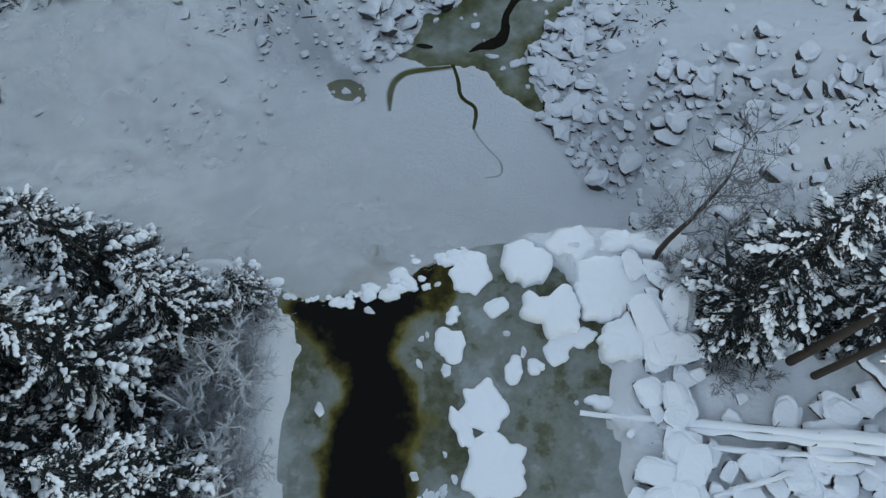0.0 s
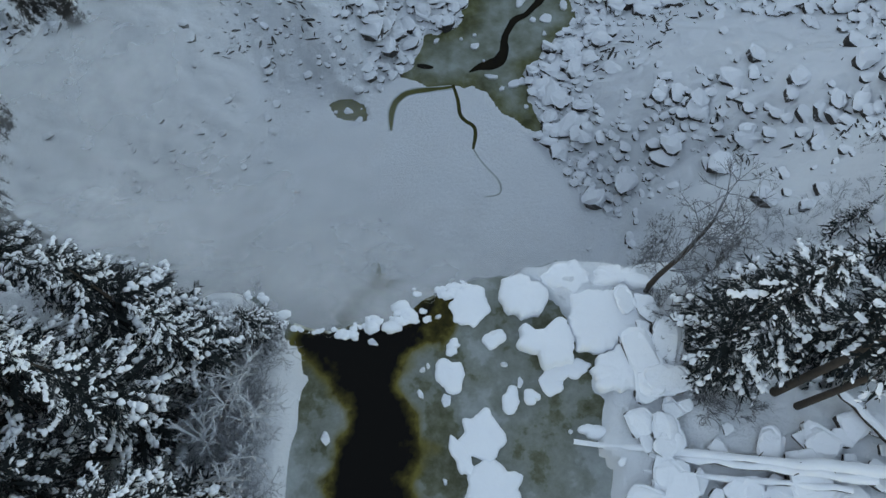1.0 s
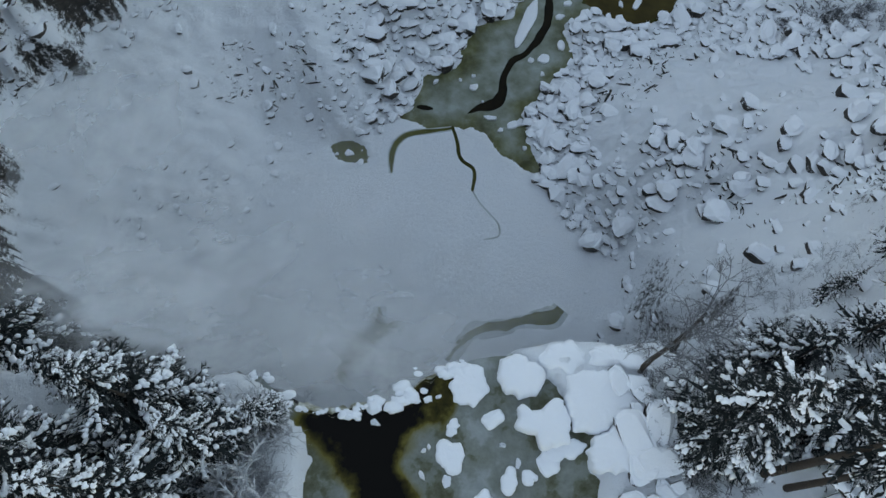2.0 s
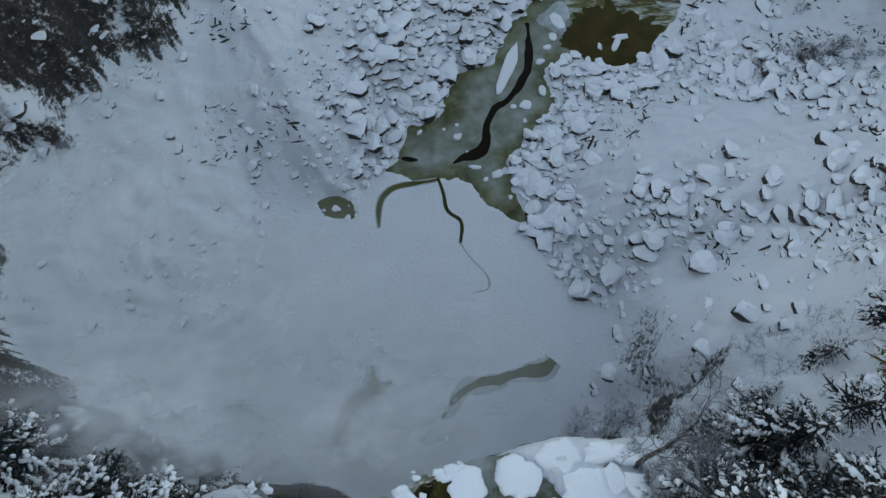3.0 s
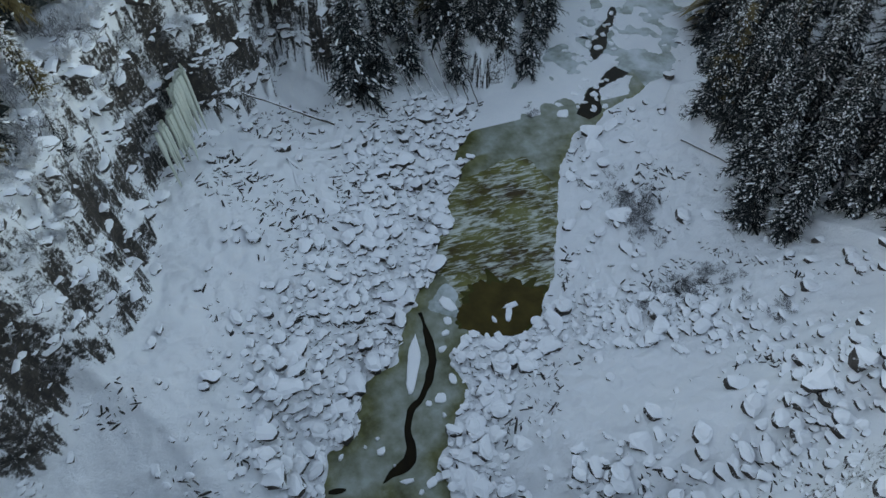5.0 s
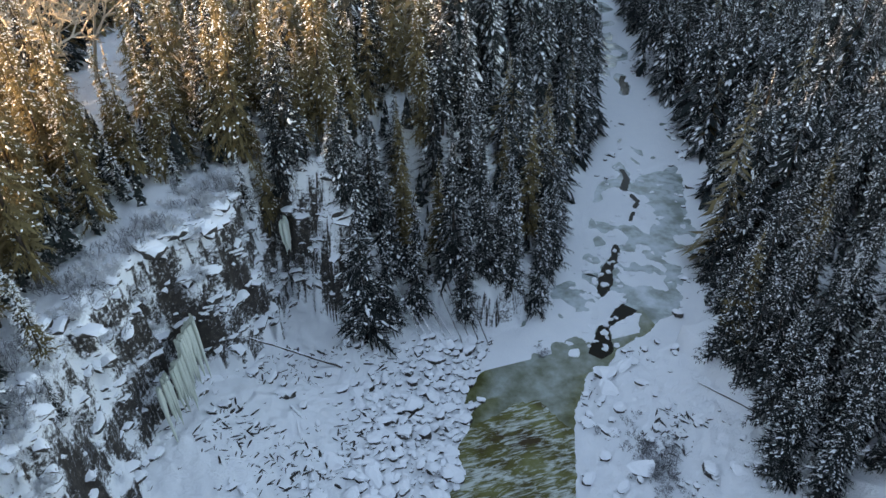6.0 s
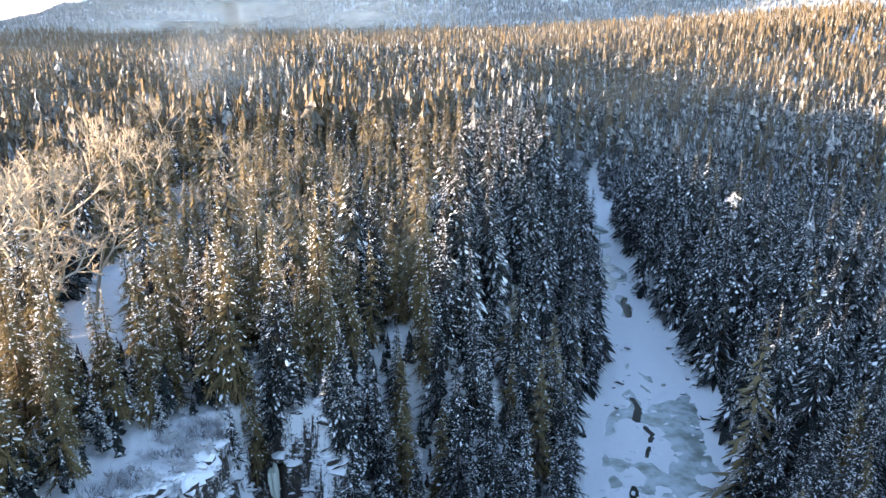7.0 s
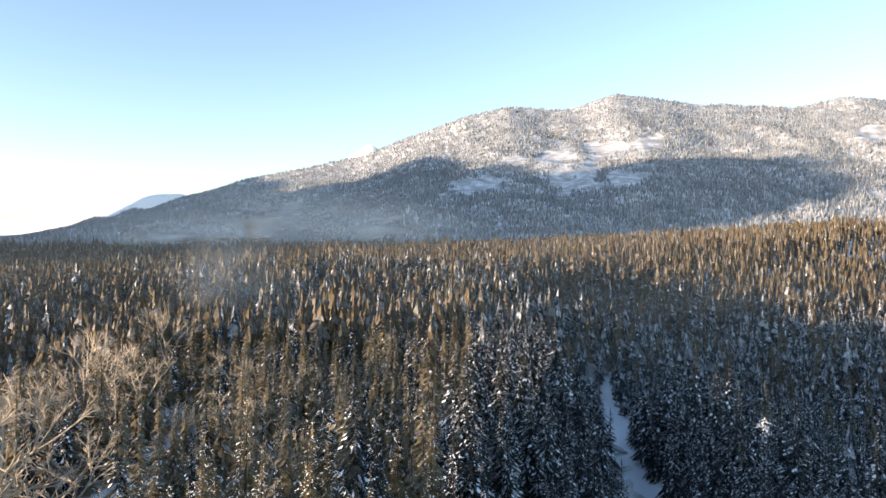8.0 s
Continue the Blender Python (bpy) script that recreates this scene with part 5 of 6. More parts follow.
# ---- ice, logs and stones on the upper river ----
def slab(seed, rx, ry, thick, name, label, category, points=7):
    """A flat floe with a rounded snow top and an irregular outline."""
    g = np.random.RandomState(seed)
    n = 48
    a = np.arange(n) * 2 * math.pi / n
    side = (np.arange(points) + g.uniform(-0.32, 0.32, points)) * 2 * math.pi / points
    face = np.maximum(np.cos(a[:, None] - side[None, :]), 0.02) / g.uniform(0.62, 1.0, points)[None, :]
    rad = np.minimum(1 / (face ** 14).sum(1) ** (1 / 14), 1.25)
    rad = rad * (1 + 0.025 * g.normal(size=n))
    rows = []
    for s, z in ((0.93, -0.25), (1.0, 0.05), (1.01, thick * 0.55), (0.95, thick * 0.9), (0.80, thick * 1.05), (0.4, thick * 1.12)):
        rows.append(np.stack([rx * rad * s * np.cos(a), ry * rad * s * np.sin(a), np.full(n, z) + 0.03 * g.normal(size=n)], 1))
    v = np.concatenate(rows + [np.array([[0, 0, thick * 1.14]])])
    t = []
    for k in range(5):
        for j in range(n):
            p, q = k * n + j, k * n + (j + 1) % n
            t += [(p, q, q + n), (p, q + n, p + n)]
    t += [(5 * n + j, 5 * n + (j + 1) % n, 6 * n) for j in range(n)]
    ob = new(name, tri_mesh(name, v, np.array(t), M_SNOW, smooth_faces=True))
    return tagged(ob, label, category)


# Loose floes: centre, half length, half width, turn in degrees.
FLOES = [(2.0, 16.9, 1.6, 1.4, 75), (6.0, 17.4, 1.9, 1.5, -20), (9.3, 18.8, 1.7, 1.2, 15), (0.7, 13.6, 0.9, 0.6, 65), (0.6, 11.5, 1.3, 1.0, -70),
         (3.7, 14.3, 0.9, 0.6, 25), (2.7, 7.3, 1.7, 1.4, 65), (1.2, 5.8, 1.5, 0.6, -60), (3.3, 3.3, 2.1, 2.1, 30), (7.8, 10.9, 0.9, 0.8, -35),
         (4.9, 9.8, 0.9, 0.5, 75), (6.4, 9.9, 0.6, 0.5, 25), (9.1, 11.9, 1.5, 0.7, 15), (12.5, 12.3, 1.0, 0.8, 60), (10.5, 7.7, 0.9, 0.5, -10)]
SHELVES = [[(5.4, 14.7), (5.9, 15.4), (6.4, 14.8), (7.4, 15.0), (8.4, 15.7), (9.2, 15.4), (9.6, 13.6), (9.2, 12.4), (8.2, 12.2), (7.0, 12.0), (6.7, 13.1), (5.5, 13.4)],
           [(9.2, 15.6), (9.4, 17.2), (10.9, 17.9), (13.2, 17.8), (15.2, 17.2), (15.4, 14.6), (13.0, 13.7), (11.3, 13.0), (9.8, 13.2)],
           [(11.1, 18.2), (11.1, 19.5), (13.0, 19.8), (15.3, 18.9), (16.2, 17.6), (13.6, 17.9)],
           [(10.8, 10.4), (10.7, 11.8), (11.2, 12.7), (12.4, 13.5), (15.4, 14.2), (16.2, 11.0), (14.0, 10.4), (12.0, 10.2)]]


def broken_outline(x, y, length, width, turn, seed):
    """Corners of a broken-off plate of ice: an uneven polygon about an oval."""
    r = random.Random(seed)
    n = r.randint(7, 9)
    c, si = math.cos(math.radians(turn)), math.sin(math.radians(turn))
    pts = []
    for k in range(n):
        a = (k + r.uniform(-0.25, 0.25)) * math.tau / n
        f = r.uniform(0.97, 1.2)
        u, v = length * f * math.cos(a), width * f * math.sin(a)
        pts.append((x + u * c - v * si, y + u * si + v * c))
    return pts


def floe(outline, seed, thick, z, name, label, category, group):
    """A thick slab of snowy ice inside an uneven outline, its top rounded over."""
    pts = np.array(outline + outline[:1], float)
    mid = pts[:-1].mean(0)
    run = np.concatenate([[0], np.cumsum(np.hypot(*np.diff(pts, axis=0).T))])
    n = max(40, int(run[-1] / 0.14))
    q = np.linspace(0, run[-1], n, endpoint=False)
    c = np.stack([np.interp(q, run, pts[:, k]) for k in range(2)], 1)
    for _ in range(2):
        c = (np.roll(c, 1, 0) + 2 * c + np.roll(c, -1, 0)) / 4
    d = c - mid
    reach = np.hypot(*d.T)[:, None]
    d = d / reach
    c = c + d * (0.22 * vnoise(c[:, 0], c[:, 1], 0.75, seed) + 0.14 * vnoise(c[:, 0], c[:, 1], 0.32, seed + 1))[:, None]
    rows = []
    for inset, zz in ((0.10, -0.25), (0.0, 0.04), (-0.02, thick * 0.5), (0.05, thick * 0.8), (0.16, thick * 0.96), (0.34, thick * 1.05)):
        xy = c - d * np.minimum(inset, 0.6 * reach)
        rows.append(np.column_stack([xy - mid, zz + (0.05 * vnoise(xy[:, 0], xy[:, 1], 0.6, seed + 2) if zz > 0.1 else 0.0) * np.ones(n)]))
    for f in (0.55, 0.25):
        xy = mid + (rows[5][:, :2]) * f
        rows.append(np.column_stack([xy - mid, thick * 1.1 + 0.08 * vnoise(xy[:, 0], xy[:, 1], 1.1, seed + 3)]))
    m = len(rows)
    v = np.concatenate(rows + [np.array([[0, 0, thick * 1.12]])])
    i = np.arange(n)
    j = (i + 1) % n
    t = [np.stack([k * n + i, k * n + j, (k + 1) * n + j], 1) for k in range(m - 1)] + [np.stack([k * n + i, (k + 1) * n + j, (k + 1) * n + i], 1) for k in range(m - 1)]
    t.append(np.stack([(m - 1) * n + i, (m - 1) * n + j, np.full(n, m * n)], 1))
    ob = new(name, tri_mesh(name, v, np.concatenate(t), M_SNOW, smooth_faces=True))
    ob.matrix_basis = pose(mid[0], mid[1], z)
    return tagged(ob, label, category, group)


def floes():
    """Floes above the fall by their outlines, the small ones by (x, y, half length, half width, turn)."""
    for i, plate in enumerate(FLOES):
        outline = broken_outline(*plate, 700 + i)
        floe(outline[::-1], 820 + 5 * i, 1.1 if outline[0][0] > 7.5 and outline[0][1] > 15 else 0.36 + 0.07 * (i % 3), 42.76, "ice_floe", "thick floe of snow-covered ice on the river above the fall", "ice floe", "floes above the fall")
    for i, outline in enumerate(SHELVES):
        floe(outline[::-1], 950 + 5 * i, 1.12 + 0.07 * i, 42.76, "snow_shelf", "cracked shelf of snow and ice along the river bank", "ice shelf", "snow shelves at the bank")
    rows = [(0.2, 9.8, 0.35, 0.5, 10), (5.5, 11.0, 0.25, 0.4, 0), (4.4, 12.3, 0.3, 0.2, 0), (12.9, 6.4, 0.7, 0.5, 0), (8.9, 7.6, 0.18, 0.18, 0), (12.5, 4.0, 0.5, 0.5, 60), (12.2, 2.6, 0.35, 0.8, 10),
            (12.4, 10.2, 0.7, 0.6, 40), (13.4, 9.6, 0.8, 0.7, 10), (14.2, 8.4, 1.0, 0.8, 30), (12.6, 9.0, 0.5, 0.45, 0),
            (-8.2, 7.2, 0.35, 0.5, 20), (-10.4, 10.0, 0.3, 0.35, 0), (-1.6, 10.2, 0.2, 0.55, 30), (-1.5, 11.9, 0.25, 0.2, 30), (-1.1, 12.2, 0.15, 0.3, 0), (-5.2, 14.0, 0.5, 0.25, -30), (5.4, 16.5, 0.4, 0.3, 0), (-0.4, 15.9, 0.3, 0.15, 30)]
    for i, (x, y, rx, ry, turn) in enumerate(rows):
        ob = slab(800 + i, rx, ry, 0.24 + 0.06 * (i % 4), "ice_floe", "small lump of snow-covered ice on the river above the fall", "ice floe", 5 + i % 4)
        ob.matrix_basis = pose(x, y, 42.76, 0, 0, turn)
        tagged(ob, group="floes above the fall")
    g = np.random.RandomState(66)
    for i in range(16):
        x, y = -0.6 + g.normal(0, 1.0), 2.0 + g.normal(0, 0.8)
        ob = slab(870 + i, g.uniform(0.15, 0.45), g.uniform(0.12, 0.35), 0.16, "ice_floe", "crumbled lump of slush ice on the river above the fall", "ice floe", 6)
        ob.matrix_basis = pose(x, y, 42.75, 0, 0, g.uniform(0, 360))
        tagged(ob, group="slush above the fall")
    made = 0
    for i in range(400):
        lead = LEADS[g.randint(3)]
        j = g.randint(len(lead) - 1)
        f = g.uniform()
        x, y = (lead[j][k] * (1 - f) + lead[j + 1][k] * f + g.normal(0, 3.2) for k in range(2))
        if made >= 70 or shore(np.array([x]), np.array([y]))[1][0] < 1:
            continue
        made += 1
        ob = slab(1200 + i, g.uniform(0.4, 1.3), g.uniform(0.35, 1.0), 0.35, "ice_floe", "snow-capped block of ice beside the dark leads", "ice floe", 5 + i % 3)
        ob.matrix_basis = pose(x, y, max(-0.27, ground_at(x, y) - 0.05), 0, 0, g.uniform(0, 360))
        tagged(ob, group="ice blocks beside the leads")
    low = [(-15.0, 62.4, 0.9, 0.75, 5), (-17.0, 62.2, 0.4, 0.3, 20), (5.2, 74.9, 1.0, 0.75, 10), (5.2, 77.2, 0.45, 0.35, 0), (8.0, 68.9, 1.1, 0.5, -10), (11.3, 67.4, 1.2, 0.8, 30), (9.4, 66.6, 0.5, 0.45, 0), (13.2, 63.2, 0.45, 0.5, 0), (12.6, 68.0, 0.6, 0.8, 0),
           (15.0, 80.4, 0.75, 0.7, 0), (17.2, 80.8, 1.15, 1.1, 20), (20.4, 83.6, 0.8, 1.4, -10), (16.8, 77.6, 0.4, 0.5, 0), (20.6, 89.6, 1.0, 0.6, 20), (22.2, 92.6, 1.1, 0.75, 20), (23.4, 95.0, 1.0, 1.1, 0), (21.5, 86.2, 0.6, 0.8, 0), (14.8, 88.4, 1.5, 7.0, -24)]
    low += [(18.6, 100.4, 0.9, 0.9, 30), (34.6, 92.8, 0.8, 2.4, -25), (35.8, 94.4, 1.5, 0.75, 10), (31.6, 92.4, 0.5, 0.8, 0), (24.6, 98.4, 1.6, 2.2, 20), (6.6, 72.0, 0.25, 0.2, 0), (2.0, 79.4, 0.4, 0.6, 20), (3.0, 76.4, 0.3, 0.3, 0), (-1.2, 76.0, 0.7, 0.35, 40), (68, 141, 2.0, 1.7, 0)]
    for i, (x, y, rx, ry, turn) in enumerate(low):
        ob = slab(850 + i, rx, ry, 0.22 + 0.06 * (i % 3), "ice_floe", "floe of snow-covered ice on the stream below the fall", "ice floe", 5 + i % 4)
        ob.matrix_basis = pose(x, y, -0.27, 0, 0, turn)
        tagged(ob, group="floes on the lower stream")


floes()


def log(name, a, b, r0, r1, label, snow=True, stubs=0, seed=1, group=""):
    """A fallen trunk from a to b, with snow along its top."""
    g = np.random.RandomState(seed)
    a, b = np.array(a, float), np.array(b, float)
    n = 14
    k = np.linspace(0, 1, n)[:, None]
    pts = a * (1 - k) + b * k + 0.05 * g.normal(size=(n, 3))
    rad = np.linspace(r0, r1, n)
    ob = new(name)
    tagged(ob, label, "log", group)
    bag = Bag()
    tube(bag, pts, rad, 8)
    part("trunk", tri_mesh("trunk", *bag.arrays(), M_BARK, smooth_faces=True), ob)
    for s in range(stubs):
        i = g.randint(2, n - 2)
        sb = Bag()
        d = g.normal(size=3)
        d[2] = abs(d[2])
        d /= np.linalg.norm(d)
        tube(sb, [pts[i], pts[i] + d * 0.6, pts[i] + d * g.uniform(0.8, 1.6)], [0.05, 0.04, 0.02], 4)
        part("branch_stub", tri_mesh("branch_stub", *sb.arrays(), M_BARK), ob)
    if snow:
        sb = Bag()
        up = np.array([0, 0, 1.0])
        sp = pts + up * rad[:, None] * 0.75
        d = (b - a) / np.linalg.norm(b - a)
        sd = np.cross(d, up)
        w = rad[:, None] * (0.95 + 0.12 * g.normal(size=(n, 1)))
        rows = [sp + sd * w - up * 0.1 * w, sp + sd * 0.6 * w + up * 0.4 * w, sp + up * (0.55 * w + 0.05), sp - sd * 0.6 * w + up * 0.4 * w, sp - sd * w - up * 0.1 * w]
        v = np.stack(rows, 1).reshape(-1, 3)
        sb.add(v, grid_tris(5, n))
        part("snow_cover", tri_mesh("snow_cover", *sb.arrays(), M_SNOW, smooth_faces=True), ob, "white snow along the top")
    return ob


log("log", (9.0, 6.9, 43.2), (29.5, 4.6, 45.6), 0.16, 0.42, "long fallen trunk under snow reaching over the river", stubs=3, seed=2, group="fallen trunks on the bank")
log("log", (13.8, 6.0, 43.7), (28.0, 4.3, 45.2), 0.22, 0.36, "fallen trunk under snow beside a longer one", stubs=2, seed=3, group="fallen trunks on the bank")
log("log", (13.4, 4.9, 43.7), (26.5, 3.7, 44.8), 0.14, 0.25, "thin fallen trunk under snow on the bank", seed=4, group="fallen trunks on the bank")
log("log", (16.5, 1.6, 44.2), (21.5, 3.0, 44.6), 0.14, 0.2, "short fallen trunk under snow among boulders", seed=5, group="fallen trunks on the bank")
log("log", (27, 10.2, 45.0), (31.5, 4.5, 44.8), 0.3, 0.34, "broken fallen trunk under snow", seed=6, group="fallen trunks on the bank")
log("log", (3.2, 135, ground_at(3.2, 135) + 0.4), (14, 117, ground_at(14, 117) + 0.5), 0.3, 0.45, "old fallen trunk lying on the talus", stubs=3, seed=7, group="fallen trunks on the talus")
log("log", (3.5, 134, ground_at(3.5, 134) + 0.3), (4.5, 118, ground_at(4.5, 118) + 0.3), 0.15, 0.25, "thin fallen trunk lying on the talus", seed=8, group="fallen trunks on the talus")
log("log", (-2, 148, ground_at(-2, 148) + 0.3), (15, 146, ground_at(15, 146) + 0.4), 0.18, 0.28, "fallen trunk under snow at the cliff foot", seed=9, group="fallen trunks on the talus")
log("log", (27, 112, ground_at(27, 112) + 0.4), (22, 103, ground_at(22, 103) + 0.6), 0.2, 0.3, "fallen trunk beside the rapids", seed=10, group="fallen trunks on the talus")
for k in range(7):
    x, y = 4.5 + 0.9 * k, 88 + 0.6 * k
    log("log", (x, y, ground_at(x, y) + 0.5), (x + 4.5, y + 1.5 + 0.5 * (k % 3), ground_at(x + 4.5, y + 2) + 0.7), 0.08, 0.13, "bleached driftwood pole lying on boulders", seed=20 + k, group="driftwood poles by the stream")
log("log", (87, 121, ground_at(87, 121) + 0.3), (93, 96, ground_at(93, 96) + 0.3), 0.2, 0.3, "fallen trunk under snow at the forest edge", stubs=3, seed=30, group="fallen trunks at the forest edge")
log("log", (90, 104, ground_at(90, 104) + 0.4), (102, 88, ground_at(102, 88) + 0.5), 0.2, 0.3, "fallen trunk with branch stubs at the forest edge", stubs=6, seed=31, group="fallen trunks at the forest edge")
for k in range(9):
    x, y = 34 + 2.0 * k, 152 - 1.2 * (k % 3)
    log("log", (x, y, ground_at(x, y) + 0.4), (x - 3, y + 12, ground_at(x - 3, y + 12) + 0.8), 0.12, 0.2, "fallen trunk lying up the wooded slope", seed=40 + k, group="fallen trunks on the slope")

# two bare trunks that lean over the bank, and the leaning grey tree at the lip
for x, y, hgt, r in ((23.2, 10.2, 19, 0.34), (24.6, 9.2, 18, 0.28)):
    t_ = Bag()
    zz = np.linspace(-0.5, hgt, 9)
    tube(t_, np.stack([0.02 * zz, 0.03 * zz, zz], 1), np.linspace(r, r * 0.45, 9), 10)
    ob = new("pine")
    tagged(ob, "tall pine with a bare furrowed trunk on the bank", "tree", "pines on the bank")
    part("trunk", tri_mesh("trunk", *t_.arrays(), M_BARK, smooth_faces=True), ob)
    c, s, _ = conifer(int(x * 10), 8, 3.2, 10, 7, 4, 0.7, 0.15, 2)
    up = np.array([0.02 * hgt, 0.03 * hgt, hgt - 7.5])
    part("crown", tri_mesh("crown", c[0] + up, c[1], M_SPRUCE), ob)
    part("snow_load", tri_mesh("snow_load", s[0] + up, s[1], M_SNOW), ob, "white snow lying on the boughs")["kind"] = "stuff"
    ob.matrix_basis = pose(x, y, ground_at(x, y))
def leaning_tree(x, y):
    """A bent trunk with a fan of fine twigs."""
    ob = new("leaning_tree")
    tagged(ob, "leafless grey tree leaning over the lip of the fall", "tree")
    q = np.linspace(0, 1, 8)
    line = np.stack([2.6 * q ** 1.3, 2.2 * q ** 1.2 + 0.15 * np.sin(7 * q), -0.4 + 8.6 * q], 1)
    bag = Bag()
    tube(bag, line, np.linspace(0.24, 0.10, 8), 7)
    part("trunk", tri_mesh("trunk", *bag.arrays(), M_BARK, smooth_faces=True), ob)
    for k, (at, h, stems) in enumerate(((3, 4.0, 3), (4, 5.0, 4), (5, 5.5, 4), (6, 5.5, 4), (7, 6.0, 5))):
        v, t = branching(731 + k, h, stems, 3, 0.55, 0.05, 4, 3, 0.6)
        part("branch", tri_mesh("branch", v + line[at], t, M_TWIG), ob)
    planted(ob, x, y)


leaning_tree(15.0, 17.6)


def bank_boulders():
    """Snow-capped boulders along the right bank above the fall."""
    g = np.random.RandomState(44)
    kinds = []
    for k in range(6):
        rock, cap, t = stone_arrays(580 + k, 3, 0.5)
        ob = new("bank_rock")
        tagged(ob, "rounded rock under thick snow on the river bank", "rock", "rocks on the upper bank")
        part("rock", tri_mesh("rock", rock, t, M_ROCK), ob)
        part("snow_cap", tri_mesh("snow_cap", cap * np.array([0.97, 0.97, 1.05]), t, M_SNOW), ob, "thick white snow cap")
        kinds.append(ob)
    for _ in range(230):
        x, y = g.uniform(12.0, 30), g.uniform(-5, 17)
        if y > 8 and x > 17:
            continue
        size = float(np.clip(g.gamma(5, 0.17), 0.4, 1.5))
        ob = copy_thing(kinds[g.randint(6)], pose(x, y, ground_at(x, y) + 0.12 * size, g.uniform(-8, 8), g.uniform(-8, 8), g.uniform(0, 360)))
        ob.scale = (size, size, size)
    for _ in range(46):
        x, y = g.uniform(19, 50), g.uniform(22, 36)
        size = float(np.clip(g.gamma(5, 0.15), 0.3, 1.2))
        ob = copy_thing(kinds[g.randint(6)], pose(x, y, ground_at(x, y) + 0.1, g.uniform(-14, 14), g.uniform(-14, 14), g.uniform(0, 360)))
        ob.scale = (size, size, size * 1.5)
    for ob in kinds:
        for o in (*ob.children_recursive, ob):
            bpy.data.objects.remove(o)


bank_boulders()


# the great spruces at the foot of the wooded slope, and sun-tinted olive trees on the rim
for k, (x, y, hgt, r) in enumerate(((22.5, 154.5, 37, 7.5), (28.5, 157, 27, 4.0), (36, 160, 33, 4.6), (47, 157, 30, 4.2), (58, 156, 31, 4.2), (66, 158, 34, 4.4),
                                   (85, 95, 26, 4.4), (89, 99, 30, 4.8), (87, 88, 25, 4.2), (93, 92, 29, 4.6), (91, 106, 28, 4.6), (96, 84, 27, 4.4), (92, 122, 29, 4.4), (98, 98, 28, 4.6), (101, 107, 30, 4.8), (97, 115, 27, 4.4), (104, 92, 29, 4.6), (100, 80, 28, 4.6), (103, 121, 28, 4.6), (95, 76, 26, 4.4))):
    ob = conifer_thing(1000 + k, hgt, r, M_SPRUCE, 0.36, "great dark spruce with snowy boughs at the talus edge", 30, 8, 7, 0.04, 4, droop=1.3)
    planted(ob, x, y, 40 * k)
    tagged(ob, group="great spruces at the talus edge")
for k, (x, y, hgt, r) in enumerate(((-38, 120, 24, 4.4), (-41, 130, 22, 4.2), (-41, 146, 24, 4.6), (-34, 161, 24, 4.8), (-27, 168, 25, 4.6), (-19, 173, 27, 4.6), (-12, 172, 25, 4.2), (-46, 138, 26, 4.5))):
    ob = conifer_thing(1020 + k, hgt, r, M_LARCH, 0.38, "olive conifer tinted sun-gold, with patches of snow, on the rim", 27, 8, 7, 0.10, 4, droop=1.5)
    planted(ob, x, y, 50 * k)
    tagged(ob, group="golden conifers on the rim")


def snow_crowned_tree(x, y, top):
    """A tree whose broken top ends in a star of snow-laden boughs."""
    g = np.random.RandomState(91)
    foot = ground_at(x, y)
    h = top - foot
    ob = conifer_thing(1050, h, 4.6, M_SPRUCE, 0.5, "tall spruce with a star of snow-laden boughs at its top", 26, 8, 5, 0.05, 3)
    stars = Bag()
    for k in range(17):
        a, ln, up = k * 2.4 + g.uniform(-0.3, 0.3), g.uniform(1.2, 4.6), g.uniform(-3.2, 0.6)
        q = np.linspace(0.1, 1, 9)
        at = np.stack([ln * q * math.cos(a), ln * q * math.sin(a), h + up + 0.9 * q - g.uniform(1.4, 2.6) * q ** 2], 1) + 0.08 * g.normal(size=(9, 3))
        d = np.tile([math.cos(a), math.sin(a), -0.3], (9, 1))
        r = g.uniform(0.06, 0.17, 9)
        lumps(stars, g, at, d, np.tile([-math.sin(a), math.cos(a), 0.0], (9, 1)), (r * 1.7, r, r * 0.7))
    part("snowy_boughs", tri_mesh("snowy_boughs", *stars.arrays(), M_SNOW, smooth_faces=True), ob, "boughs buried in white snow")
    planted(ob, x, y, 20)


snow_crowned_tree(175, 238, 60)


# ---- the fall, its ice and its mist ----
def fall_material():
    m, nt, b = material("falling_water")
    c = nt.nodes.new("ShaderNodeTexCoord")
    mp = nt.nodes.new("ShaderNodeMapping")
    mp.inputs["Scale"].default_value = (1.6, 1.6, 0.12)
    nt.links.new(c.outputs["Object"], mp.inputs["Vector"])
    n = node(nt, "ShaderNodeTexNoise", Scale=1.0, Detail=6.0, Roughness=0.65)
    nt.links.new(mp.outputs[0], n.inputs["Vector"])
    nt.links.new(ramp(nt, n.outputs["Fac"], [(0.36, (0.06, 0.05, 0.012)), (0.5, (0.30, 0.29, 0.20)), (0.64, (0.78, 0.80, 0.80))]), b.inputs["Base Color"])
    b.inputs["Roughness"].default_value = 0.5
    bump(nt, b, n.outputs["Fac"], 0.6, 0.3)
    return m


